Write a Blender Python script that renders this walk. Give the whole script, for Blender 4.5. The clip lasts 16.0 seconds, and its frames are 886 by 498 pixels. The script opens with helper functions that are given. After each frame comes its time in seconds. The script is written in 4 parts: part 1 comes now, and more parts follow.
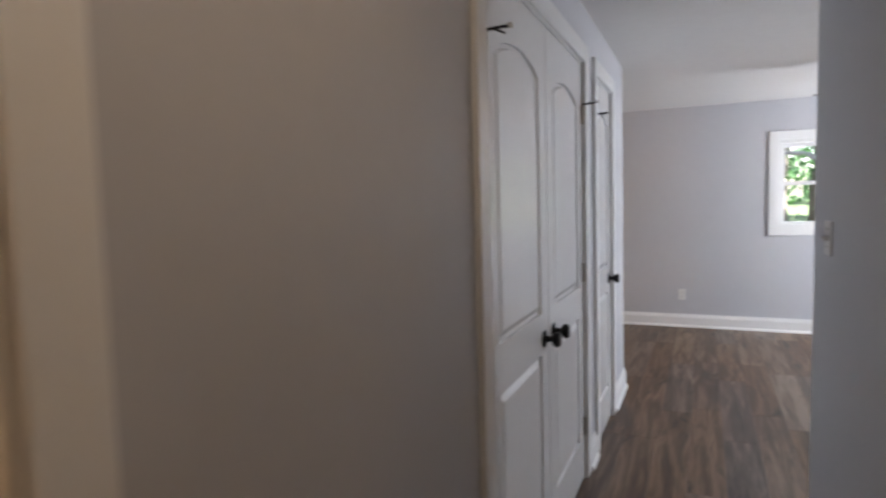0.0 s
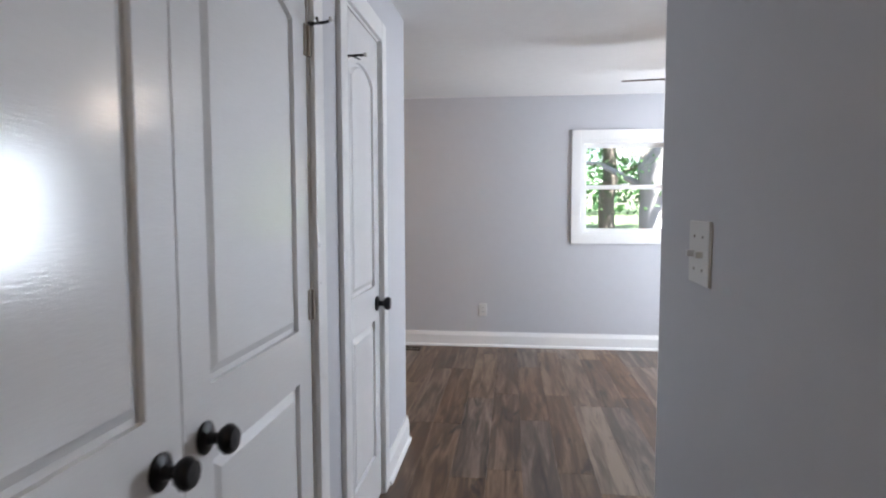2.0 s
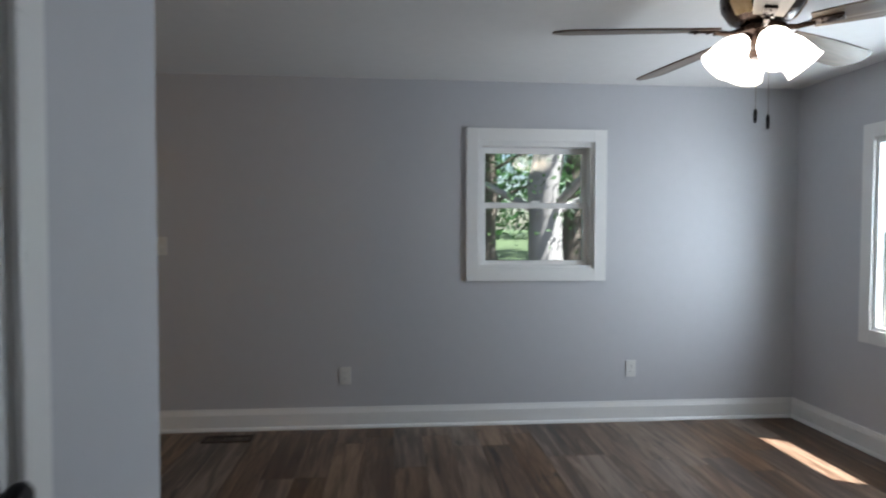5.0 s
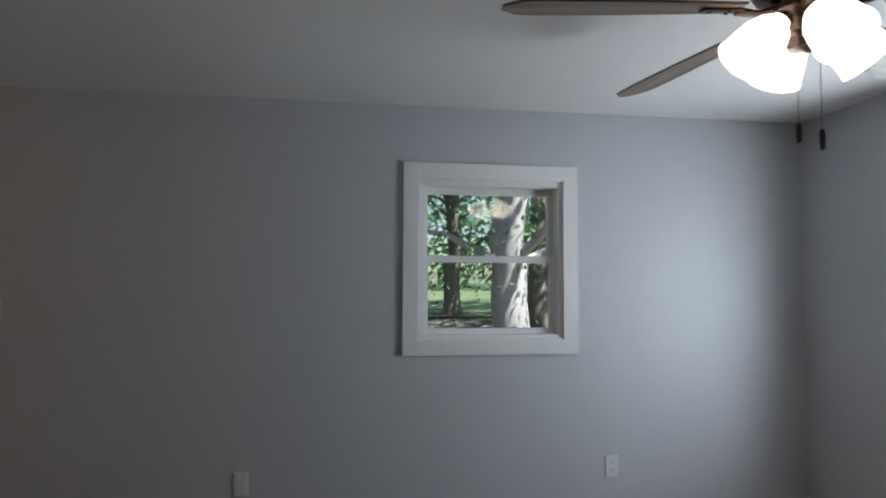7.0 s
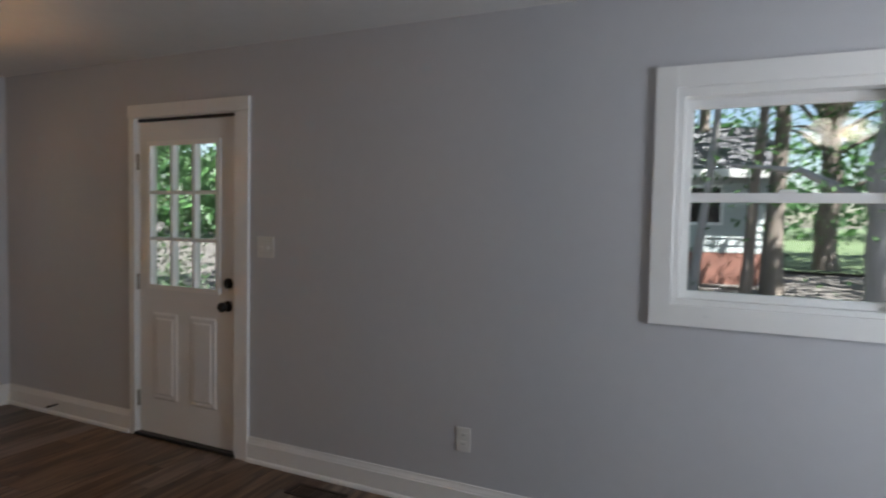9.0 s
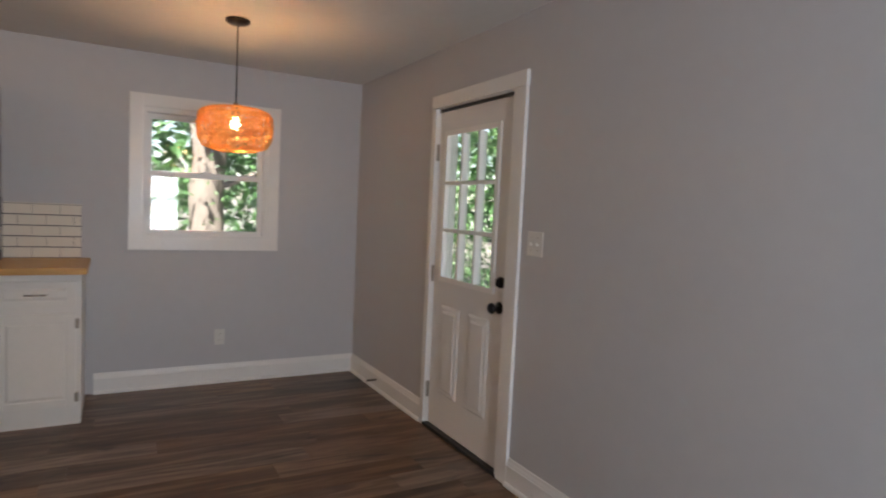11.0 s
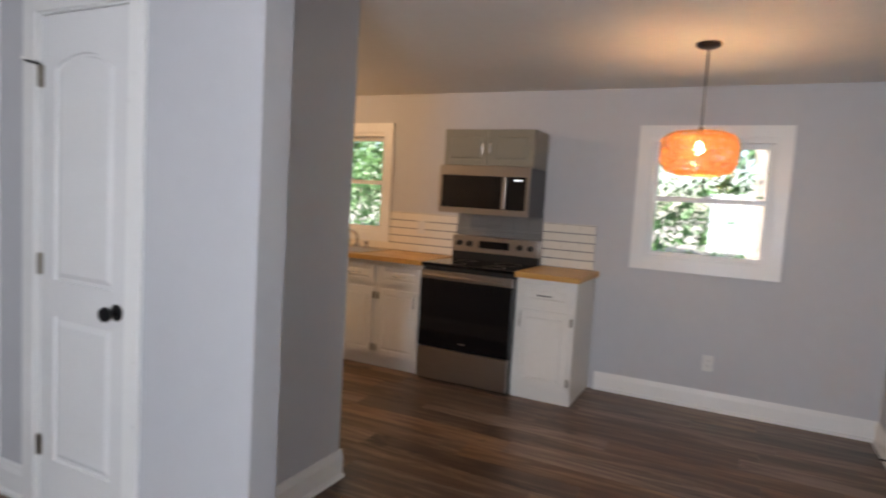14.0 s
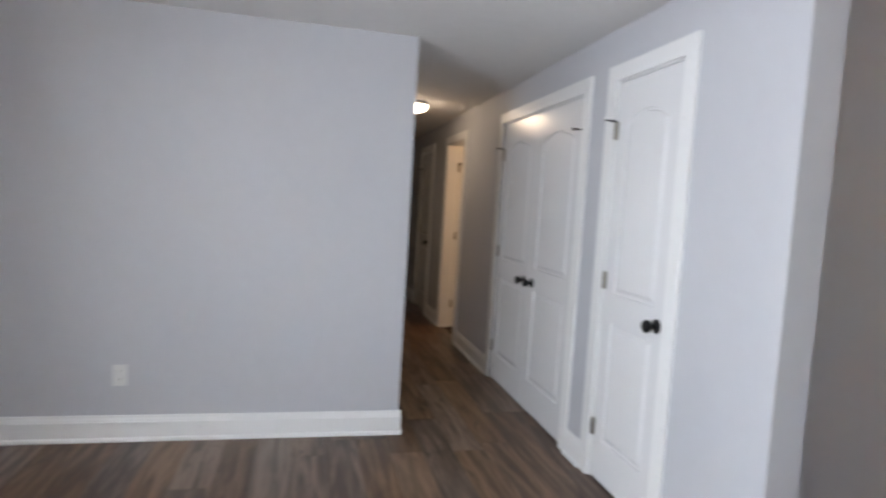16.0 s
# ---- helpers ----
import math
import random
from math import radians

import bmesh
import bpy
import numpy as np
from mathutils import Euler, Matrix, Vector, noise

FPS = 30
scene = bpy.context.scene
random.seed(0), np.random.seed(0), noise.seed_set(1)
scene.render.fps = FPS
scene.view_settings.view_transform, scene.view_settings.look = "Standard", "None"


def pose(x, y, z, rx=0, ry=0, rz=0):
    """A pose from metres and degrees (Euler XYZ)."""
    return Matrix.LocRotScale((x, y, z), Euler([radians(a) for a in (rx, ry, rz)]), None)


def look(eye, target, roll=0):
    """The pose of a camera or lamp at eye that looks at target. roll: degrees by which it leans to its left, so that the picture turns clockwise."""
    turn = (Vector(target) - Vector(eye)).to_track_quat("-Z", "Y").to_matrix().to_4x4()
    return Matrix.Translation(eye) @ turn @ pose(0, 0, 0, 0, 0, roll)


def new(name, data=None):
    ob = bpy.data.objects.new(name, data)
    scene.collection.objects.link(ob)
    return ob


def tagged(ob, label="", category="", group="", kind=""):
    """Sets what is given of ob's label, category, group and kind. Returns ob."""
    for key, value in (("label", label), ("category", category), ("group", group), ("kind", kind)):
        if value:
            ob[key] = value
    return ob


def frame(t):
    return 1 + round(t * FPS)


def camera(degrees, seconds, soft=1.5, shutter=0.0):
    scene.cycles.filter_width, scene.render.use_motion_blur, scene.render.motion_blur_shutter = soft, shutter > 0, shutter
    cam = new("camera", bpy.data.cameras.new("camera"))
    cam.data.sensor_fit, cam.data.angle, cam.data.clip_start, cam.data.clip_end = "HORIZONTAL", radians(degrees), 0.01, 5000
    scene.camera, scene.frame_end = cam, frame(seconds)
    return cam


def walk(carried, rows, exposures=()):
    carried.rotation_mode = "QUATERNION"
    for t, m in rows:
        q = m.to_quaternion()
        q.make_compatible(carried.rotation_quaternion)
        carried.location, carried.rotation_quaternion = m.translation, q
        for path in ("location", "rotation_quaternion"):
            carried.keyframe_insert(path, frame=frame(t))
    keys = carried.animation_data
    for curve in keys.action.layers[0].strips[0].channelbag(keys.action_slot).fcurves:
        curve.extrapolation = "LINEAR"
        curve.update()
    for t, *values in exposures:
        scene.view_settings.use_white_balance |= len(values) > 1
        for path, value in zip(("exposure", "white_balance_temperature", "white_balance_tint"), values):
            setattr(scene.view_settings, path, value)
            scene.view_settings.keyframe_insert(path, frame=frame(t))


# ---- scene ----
cam = camera(73.3, 16.0, 2.0, 0.5)

PATH = [
    (0, (0.512, -6.797, 1.398), (-0.291, -4.971, 1.243), -1.6),
    (0.5, (0.539, -6.454, 1.396), (-0.021, -4.54, 1.243), -1.7),
    (1, (0.527, -6.069, 1.348), (0.14, -4.112, 1.199), -0.5),
    (1.5, (0.55, -5.83, 1.355), (0.263, -3.858, 1.187), 0.9),
    (2, (0.554, -5.562, 1.33), (0.329, -3.58, 1.184), -0.1),
    (2.5, (0.52, -5.292, 1.349), (0.325, -3.306, 1.205), 0.9),
    (3, (0.499, -5.044, 1.327), (0.322, -3.056, 1.192), 0.1),
    (3.5, (0.442, -4.723, 1.327), (0.361, -2.732, 1.16), -0.3),
    (4, (0.426, -4.419, 1.304), (0.445, -2.425, 1.145), -0.0),
    (4.5, (0.51, -4.265, 1.352), (0.58, -2.271, 1.21), -0.1),
    (5, (0.602, -3.984, 1.328), (0.776, -1.993, 1.262), 0.2),
    (5.2, (0.601, -3.891, 1.367), (0.85, -1.907, 1.317), -0.0),
    (7.3, (1.026, -3.137, 1.389), (1.308, -1.16, 1.497), 0.3),
    (7.5, (1.173, -3.154, 1.405), (1.294, -1.159, 1.482), 0.1),
    (8, (1.169, -2.892, 1.41), (1.065, -0.895, 1.422), 0.8),
    (8.5, (1.346, -2.811, 1.383), (0.835, -0.878, 1.346), 1.3),
    (9, (1.347, -2.56, 1.383), (0.514, -0.745, 1.285), 1.2),
    (9.5, (1.373, -2.372, 1.349), (0.231, -0.733, 1.24), 2.1),
    (9.7, (1.362, -2.311, 1.354), (0.127, -0.742, 1.235), 2.2),
    (11.8, (1.33, -1.44, 1.352), (-0.597, -0.923, 1.231), 3.0),
    (12, (1.34, -1.39, 1.36), (-0.615, -0.99, 1.239), 3.0),
    (12.5, (1.321, -1.187, 1.346), (-0.674, -1.134, 1.219), 3.2),
    (13, (1.36, -1.095, 1.324), (-0.618, -1.358, 1.193), 3.5),
    (13.5, (1.44, -1.02, 1.34), (-0.476, -1.576, 1.202), 4.0),
    (14, (1.43, -0.93, 1.40), (-0.355, -1.808, 1.238), 3.5),
    (14.5, (1.34, -0.925, 1.378), (-0.22, -2.17, 1.213), 2.8),
    (15, (1.334, -0.877, 1.367), (0.107, -2.448, 1.198), 3.0),
    (15.5, (1.364, -0.854, 1.354), (0.523, -2.662, 1.207), 2.9),
    (16, (1.481, -0.71, 1.369), (1.031, -2.654, 1.225), 3.5),
]
EXPOSURES = [(0, 3.5, 6700, 19), (0.5, 3.5, 6650, 18), (2.5, 3.65, 6500, 17), (3.3, 3.15, 6450, 15), (5, 2.1, 6430, 12), (7.5, 1.72, 6450, 12), (8, 1.85, 6480, 13), (9, 2.2, 6600, 15), (9.5, 2.32, 6750, 16), (12, 3.2, 7050, 20), (13, 3.3, 6980, 20), (14, 3.3, 6800, 19), (15, 3.5, 6680, 19), (16, 3.75, 6650, 17)]
walk(cam, [(t, look(e, g, r)) for t, e, g, r in PATH], EXPOSURES)


# ---- world, sun, lamps ----
world = bpy.data.worlds.new("sky")
scene.world = world
world.use_nodes = True
wn = world.node_tree.nodes
sky = wn.new("ShaderNodeTexSky")
sky.sky_type = "NISHITA"
sky.sun_disc = False
sky.sun_elevation = radians(62)
sky.sun_rotation = radians(124)
wn["Background"].inputs[1].default_value = 0.052
world.node_tree.links.new(sky.outputs[0], wn["Background"].inputs[0])

sun = new("sun", bpy.data.lights.new("sun", "SUN"))
sun.data.energy = 6.5
sun.data.angle = radians(0.5)
sun.data.color = (1, 0.98, 0.95)
sun.matrix_world = look((0.48 * 20, -0.30 * 20, 20), (0, 0, 0))


def bulb(name, at, watts, color, radius):
    lamp = new(name, bpy.data.lights.new(name, "POINT"))
    lamp.data.energy, lamp.data.color, lamp.data.shadow_soft_size = watts, color, radius
    lamp.location = at
    return lamp


WARM = (1.0, 0.62, 0.30)
HALLC = (1.0, 0.74, 0.48)
CEIL = 2.32
FAN = (2.03, -1.77)
PEND = (-2.09, -1.157)
HALL_LAMP = (0.55, -6.30)
KITCHEN_LAMP = (-1.9, -4.4)
# Added area lamp at window_4 that stands in for the sky's light.
sky_fill = new("window_sky_fill", bpy.data.lights.new("window_sky_fill", "AREA"))
sky_fill.data.shape, sky_fill.data.size, sky_fill.data.size_y = "RECTANGLE", 0.70, 1.10
sky_fill.data.spread = radians(172)
sky_fill.data.energy, sky_fill.data.color = 10.5, (0.78, 0.90, 1.0)
sky_fill.matrix_world = look((3.6, -1.07, 1.31), (0, -1.07, 1.31))
bulb("hall_bulb", (HALL_LAMP[0], HALL_LAMP[1], CEIL - 0.13), 0.10, HALLC, 0.09)
bulb("kitchen_bulb", (KITCHEN_LAMP[0], KITCHEN_LAMP[1], CEIL - 0.13), 3.2, WARM, 0.09)
bulb("bath_bulb", (-1.1, -6.7, 2.0), 1.6, WARM, 0.06)
bulb("pendant_bulb", (PEND[0], PEND[1], 1.76), 6.3, (1.0, 0.57, 0.25), 0.03)


# ---- materials ----
def mat(name, color, rough=0.5, metal=0.0, var=0.06, scale=6.0, bump=0.0, bump_scale=150.0, stretch=(1, 1, 1), coat=0.0, emit=0.0, rand=0.0):
    """Painted or plain surface: colour varied at two scales, fine relief."""
    m = bpy.data.materials.new(name)
    m.use_nodes = True
    n, l = m.node_tree.nodes, m.node_tree.links
    b = n["Principled BSDF"]
    b.inputs["Roughness"].default_value = rough
    b.inputs["Metallic"].default_value = metal
    b.inputs["Coat Weight"].default_value = coat
    tc = n.new("ShaderNodeTexCoord")
    mp = n.new("ShaderNodeMapping")
    mp.inputs["Scale"].default_value = stretch
    l.new(tc.outputs["Object"], mp.inputs[0])
    big = n.new("ShaderNodeTexNoise")
    big.inputs["Scale"].default_value = scale * 0.25
    fine = n.new("ShaderNodeTexNoise")
    fine.inputs["Scale"].default_value = scale * 5
    fine.inputs["Detail"].default_value = 4
    l.new(mp.outputs[0], big.inputs[0])
    l.new(mp.outputs[0], fine.inputs[0])
    add = n.new("ShaderNodeMath")
    l.new(big.outputs[0], add.inputs[0])
    l.new(fine.outputs[0], add.inputs[1])
    src = add.outputs[0]
    if rand:
        oi = n.new("ShaderNodeObjectInfo")
        mul = n.new("ShaderNodeMath")
        mul.operation = "MULTIPLY_ADD"
        mul.inputs[1].default_value = rand
        l.new(oi.outputs["Random"], mul.inputs[0])
        l.new(src, mul.inputs[2])
        src = mul.outputs[0]
    ramp = n.new("ShaderNodeMapRange")
    ramp.inputs[1].default_value, ramp.inputs[2].default_value = 0.6, 1.4 + rand
    ramp.inputs[3].default_value, ramp.inputs[4].default_value = 1 - var, 1 + var
    l.new(src, ramp.inputs[0])
    mix = n.new("ShaderNodeVectorMath")
    mix.operation = "SCALE"
    mix.inputs[0].default_value = color
    l.new(ramp.outputs[0], mix.inputs["Scale"])
    l.new(mix.outputs[0], b.inputs["Base Color"])
    rr = n.new("ShaderNodeMapRange")
    rr.inputs[3].default_value, rr.inputs[4].default_value = max(rough - 0.06, 0.02), min(rough + 0.06, 1)
    l.new(fine.outputs[0], rr.inputs[0])
    l.new(rr.outputs[0], b.inputs["Roughness"])
    if bump:
        bn = n.new("ShaderNodeTexNoise")
        bn.inputs["Scale"].default_value = bump_scale
        bn.inputs["Detail"].default_value = 3
        l.new(mp.outputs[0], bn.inputs[0])
        bp = n.new("ShaderNodeBump")
        bp.inputs["Strength"].default_value = bump
        bp.inputs["Distance"].default_value = 0.002
        l.new(bn.outputs[0], bp.inputs["Height"])
        l.new(bp.outputs[0], b.inputs["Normal"])
    if emit:
        b.inputs["Emission Color"].default_value = (*color, 1)
        b.inputs["Emission Strength"].default_value = emit
    return m


def wood(name, dark, mid, light, along, rough=0.4, rand=1.0, grain=1.0, tint=0.0):
    """Planked wood: streaks along one axis, its tone different from piece to piece."""
    m = bpy.data.materials.new(name)
    m.use_nodes = True
    n, l = m.node_tree.nodes, m.node_tree.links
    b = n["Principled BSDF"]
    tc = n.new("ShaderNodeTexCoord")
    oi = n.new("ShaderNodeObjectInfo")
    sh = n.new("ShaderNodeVectorMath")
    sh.operation = "SCALE"
    sh.inputs[0].default_value = (13.7, 31.1, 7.3)
    l.new(oi.outputs["Random"], sh.inputs["Scale"])
    ad = n.new("ShaderNodeVectorMath")
    l.new(tc.outputs["Object"], ad.inputs[0])
    l.new(sh.outputs[0], ad.inputs[1])
    mp = n.new("ShaderNodeMapping")
    mp.inputs["Scale"].default_value = [1.0 if i == along else 11.0 for i in range(3)]
    l.new(ad.outputs[0], mp.inputs[0])
    broad = n.new("ShaderNodeTexNoise")
    broad.inputs["Scale"].default_value = 1.6 * grain
    broad.inputs["Detail"].default_value = 5
    broad.inputs["Distortion"].default_value = 0.9
    fine = n.new("ShaderNodeTexNoise")
    fine.inputs["Scale"].default_value = 9 * grain
    fine.inputs["Detail"].default_value = 6
    l.new(mp.outputs[0], broad.inputs[0])
    l.new(mp.outputs[0], fine.inputs[0])
    s1 = n.new("ShaderNodeMath")
    s1.operation = "MULTIPLY_ADD"
    s1.inputs[1].default_value = 0.35
    l.new(fine.outputs[0], s1.inputs[0])
    l.new(broad.outputs[0], s1.inputs[2])
    s2 = n.new("ShaderNodeMath")
    s2.operation = "MULTIPLY_ADD"
    s2.inputs[1].default_value = 0.30 * rand
    l.new(oi.outputs["Random"], s2.inputs[0])
    l.new(s1.outputs[0], s2.inputs[2])
    cr = n.new("ShaderNodeValToRGB")
    e = cr.color_ramp.elements
    e[0].position, e[0].color = 0.45, (*dark, 1)
    e[1].position, e[1].color = 1.08 if rand else 0.95, (*light, 1)
    em = cr.color_ramp.elements.new(0.72)
    em.color = (*mid, 1)
    e[-1].position = 1.0
    l.new(s2.outputs[0], cr.inputs[0])
    hs = n.new("ShaderNodeHueSaturation")
    sr = n.new("ShaderNodeMath")
    sr.operation = "MULTIPLY"
    sr.inputs[1].default_value = 7.31
    l.new(oi.outputs["Random"], sr.inputs[0])
    fc = n.new("ShaderNodeMath")
    fc.operation = "FRACT"
    l.new(sr.outputs[0], fc.inputs[0])
    sm = n.new("ShaderNodeMapRange")
    sm.inputs[3].default_value, sm.inputs[4].default_value = 1 - 0.3 * tint, 1 + 0.2 * tint
    l.new(fc.outputs[0], sm.inputs[0])
    l.new(sm.outputs[0], hs.inputs["Saturation"])
    l.new(cr.outputs[0], hs.inputs["Color"])
    kn = n.new("ShaderNodeTexNoise")
    kn.inputs["Scale"].default_value = 0.9
    kn.inputs["Detail"].default_value = 7
    kn.inputs["Distortion"].default_value = 2.2
    km = n.new("ShaderNodeMapping")
    km.inputs["Scale"].default_value = [1.4 if i == along else 7.0 for i in range(3)]
    l.new(ad.outputs[0], km.inputs[0])
    l.new(km.outputs[0], kn.inputs[0])
    kr = n.new("ShaderNodeMapRange")
    kr.inputs[1].default_value, kr.inputs[2].default_value = 0.30, 0.40
    kr.inputs[3].default_value, kr.inputs[4].default_value = 1 - 0.65 * tint, 1.0
    l.new(kn.outputs[0], kr.inputs[0])
    kx = n.new("ShaderNodeVectorMath")
    kx.operation = "SCALE"
    l.new(hs.outputs[0], kx.inputs[0])
    l.new(kr.outputs[0], kx.inputs["Scale"])
    l.new(kx.outputs[0], b.inputs["Base Color"])
    rr = n.new("ShaderNodeMapRange")
    rr.inputs[3].default_value, rr.inputs[4].default_value = rough - 0.08, rough + 0.12
    l.new(fine.outputs[0], rr.inputs[0])
    l.new(rr.outputs[0], b.inputs["Roughness"])
    bp = n.new("ShaderNodeBump")
    bp.inputs["Strength"].default_value = 0.25
    bp.inputs["Distance"].default_value = 0.0015
    l.new(s1.outputs[0], bp.inputs["Height"])
    l.new(bp.outputs[0], b.inputs["Normal"])
    return m


def glass_mat(name):
    m = bpy.data.materials.new(name)
    m.use_nodes = True
    n, l = m.node_tree.nodes, m.node_tree.links
    n.remove(n["Principled BSDF"])
    tr = n.new("ShaderNodeBsdfTransparent")
    tr.inputs[0].default_value = (0.93, 0.96, 0.95, 1)
    gl = n.new("ShaderNodeBsdfGlossy")
    gl.inputs["Roughness"].default_value = 0.01
    lw = n.new("ShaderNodeLayerWeight")
    pw = n.new("ShaderNodeMath")
    pw.operation = "POWER"
    pw.inputs[1].default_value = 5.0
    l.new(lw.outputs["Facing"], pw.inputs[0])
    fr = n.new("ShaderNodeMath")
    fr.operation = "MULTIPLY_ADD"
    fr.inputs[1].default_value, fr.inputs[2].default_value = 0.95, 0.045
    l.new(pw.outputs[0], fr.inputs[0])
    mx = n.new("ShaderNodeMixShader")
    l.new(fr.outputs[0], mx.inputs[0])
    l.new(tr.outputs[0], mx.inputs[1])
    l.new(gl.outputs[0], mx.inputs[2])
    l.new(mx.outputs[0], n["Material Output"].inputs[0])
    return m


def leaf_mat(name, color, color2):
    m = bpy.data.materials.new(name)
    m.use_nodes = True
    n, l = m.node_tree.nodes, m.node_tree.links
    b = n["Principled BSDF"]
    ge = n.new("ShaderNodeNewGeometry")
    cr = n.new("ShaderNodeValToRGB")
    cr.color_ramp.elements[0].color = (*color, 1)
    cr.color_ramp.elements[1].color = (*color2, 1)
    l.new(ge.outputs["Random Per Island"], cr.inputs[0])
    l.new(cr.outputs[0], b.inputs["Base Color"])
    b.inputs["Roughness"].default_value = 0.5
    tl = n.new("ShaderNodeBsdfTranslucent")
    l.new(cr.outputs[0], tl.inputs[0])
    mx = n.new("ShaderNodeMixShader")
    mx.inputs[0].default_value = 0.45
    l.new(b.outputs[0], mx.inputs[1])
    l.new(tl.outputs[0], mx.inputs[2])
    l.new(mx.outputs[0], n["Material Output"].inputs[0])
    return m


WALL = mat("wall_paint", (0.52, 0.526, 0.552), 0.55, var=0.025, scale=3, bump=0.12, bump_scale=260)
CEILM = mat("ceiling_paint", (0.76, 0.75, 0.735), 0.85, var=0.03, scale=3, bump=0.25, bump_scale=180)
TRIM = mat("trim_paint", (0.80, 0.80, 0.79), 0.30, var=0.02, scale=5, bump=0.05, bump_scale=90)
DOORM = mat("door_paint", (0.78, 0.78, 0.78), 0.17, var=0.02, scale=5, bump=0.16, bump_scale=40, stretch=(1, 1, 5))
VINYL = mat("window_vinyl", (0.78, 0.78, 0.77), 0.35, var=0.02)
PLATE = mat("plate_plastic", (0.70, 0.70, 0.68), 0.35, var=0.02)
BLACK = mat("black_metal", (0.012, 0.012, 0.013), 0.35, 0.6, var=0.2)
NICKEL = mat("hinge_metal", (0.34, 0.31, 0.27), 0.35, 1.0, var=0.15, scale=30)
CHROME = mat("chrome", (0.7, 0.7, 0.7), 0.15, 1.0, var=0.05)
STEEL = mat("brushed_steel", (0.36, 0.32, 0.285), 0.32, 1.0, var=0.06, scale=20, stretch=(1, 12, 12))
BLACKGLASS = mat("black_glass", (0.004, 0.004, 0.005), 0.05, 0.0, var=0.1)
BLACKGLASS.node_tree.nodes["Principled BSDF"].inputs["Specular IOR Level"].default_value = 0.3
BLACKPL = mat("black_enamel", (0.012, 0.012, 0.012), 0.3, var=0.2)
CABW = mat("cabinet_white", (0.74, 0.73, 0.70), 0.38, var=0.03, bump=0.06, bump_scale=90)
CABG = mat("cabinet_grey", (0.24, 0.225, 0.18), 0.4, var=0.05, bump=0.06, bump_scale=90)
TILE = mat("tile_glaze", (0.80, 0.76, 0.68), 0.12, var=0.04, rand=0.6)
GROUT = mat("grout_dark", (0.05, 0.055, 0.075), 0.9, var=0.2)
FLOORB = mat("subfloor", (0.04, 0.03, 0.025), 0.9, var=0.2)
PLANK = wood("floor_plank", (0.026, 0.014, 0.008), (0.092, 0.050, 0.028), (0.235, 0.158, 0.104), 1, 0.36, 0.75, 1.0, 1.0)
BUTCHER = wood("butcher_block", (0.38, 0.18, 0.04), (0.54, 0.30, 0.085), (0.64, 0.40, 0.14), 1, 0.35, 1.0, 1.6)
BLADE = wood("fan_blade_wood", (0.06, 0.04, 0.028), (0.16, 0.115, 0.08), (0.30, 0.23, 0.17), 0, 0.4, 0.3)
FANWOOD = wood("fan_light_wood", (0.35, 0.22, 0.11), (0.55, 0.40, 0.23), (0.68, 0.53, 0.34), 2, 0.4, 0.2)
BRONZE = mat("fan_bronze", (0.035, 0.02, 0.014), 0.28, 0.7, var=0.2)
GLASS = glass_mat("window_glass")
SHADE = mat("opal_glass", (1.0, 0.93, 0.82), 0.3, var=0.01, emit=1.1)
DOME = mat("dome_glass", (1.0, 0.82, 0.58), 0.3, var=0.01, emit=0.9)
BULBM = mat("bulb_glow", (1.0, 0.72, 0.38), 0.3, var=0.01, emit=5.0)
WICKER = leaf_mat("wicker_orange", (0.78, 0.42, 0.15), (0.93, 0.64, 0.32))
BARK = mat("bark", (0.15, 0.125, 0.105), 0.9, var=0.45, scale=7, bump=0.9, bump_scale=14, stretch=(3, 3, 0.6))
BARKL = mat("bark_pale", (0.30, 0.285, 0.285), 0.9, var=0.35, scale=6, bump=0.9, bump_scale=14, stretch=(3, 3, 0.7))
LEAF = leaf_mat("leaf", (0.03, 0.075, 0.03), (0.07, 0.15, 0.045))
LEAFD = leaf_mat("leaf_shade", (0.03, 0.085, 0.03), (0.075, 0.18, 0.055))
GROUND = mat("leaf_litter", (0.075, 0.068, 0.062), 0.95, var=0.55, scale=1.3, bump=0.8, bump_scale=20)
LAWN = mat("lawn", (0.055, 0.085, 0.035), 0.95, var=0.35, scale=3, bump=0.6, bump_scale=40)
SIDING = mat("house_siding", (0.42, 0.46, 0.46), 0.6, var=0.06, rand=0.3)
BRICK = mat("brick_base", (0.22, 0.10, 0.075), 0.9, var=0.25, scale=12, bump=0.5, bump_scale=40)
SHINGLE = mat("roof_shingle", (0.10, 0.10, 0.11), 0.95, var=0.3, scale=10, bump=0.5, bump_scale=40)
RUBBER = mat("white_rubber", (0.75, 0.75, 0.72), 0.6, var=0.03)
VENTM = mat("vent_bronze", (0.05, 0.035, 0.026), 0.5, 0.5, var=0.2)


# ---- mesh helpers ----
def box(bm, x0, x1, y0, y1, z0, z1, bevel=0.0):
    vs = [bm.verts.new((x, y, z)) for x in (x0, x1) for y in (y0, y1) for z in (z0, z1)]
    fs = [bm.faces.new([vs[i] for i in q]) for q in ((0, 1, 3, 2), (4, 6, 7, 5), (0, 4, 5, 1), (2, 3, 7, 6), (0, 2, 6, 4), (1, 5, 7, 3))]
    if bevel:
        edges = list({e for f in fs for e in f.edges})
        bmesh.ops.bevel(bm, geom=edges, offset=bevel, segments=2, affect="EDGES", profile=0.6)
    return bm


def B(*a, bevel=0.0):
    return box(bmesh.new(), *a, bevel=bevel)


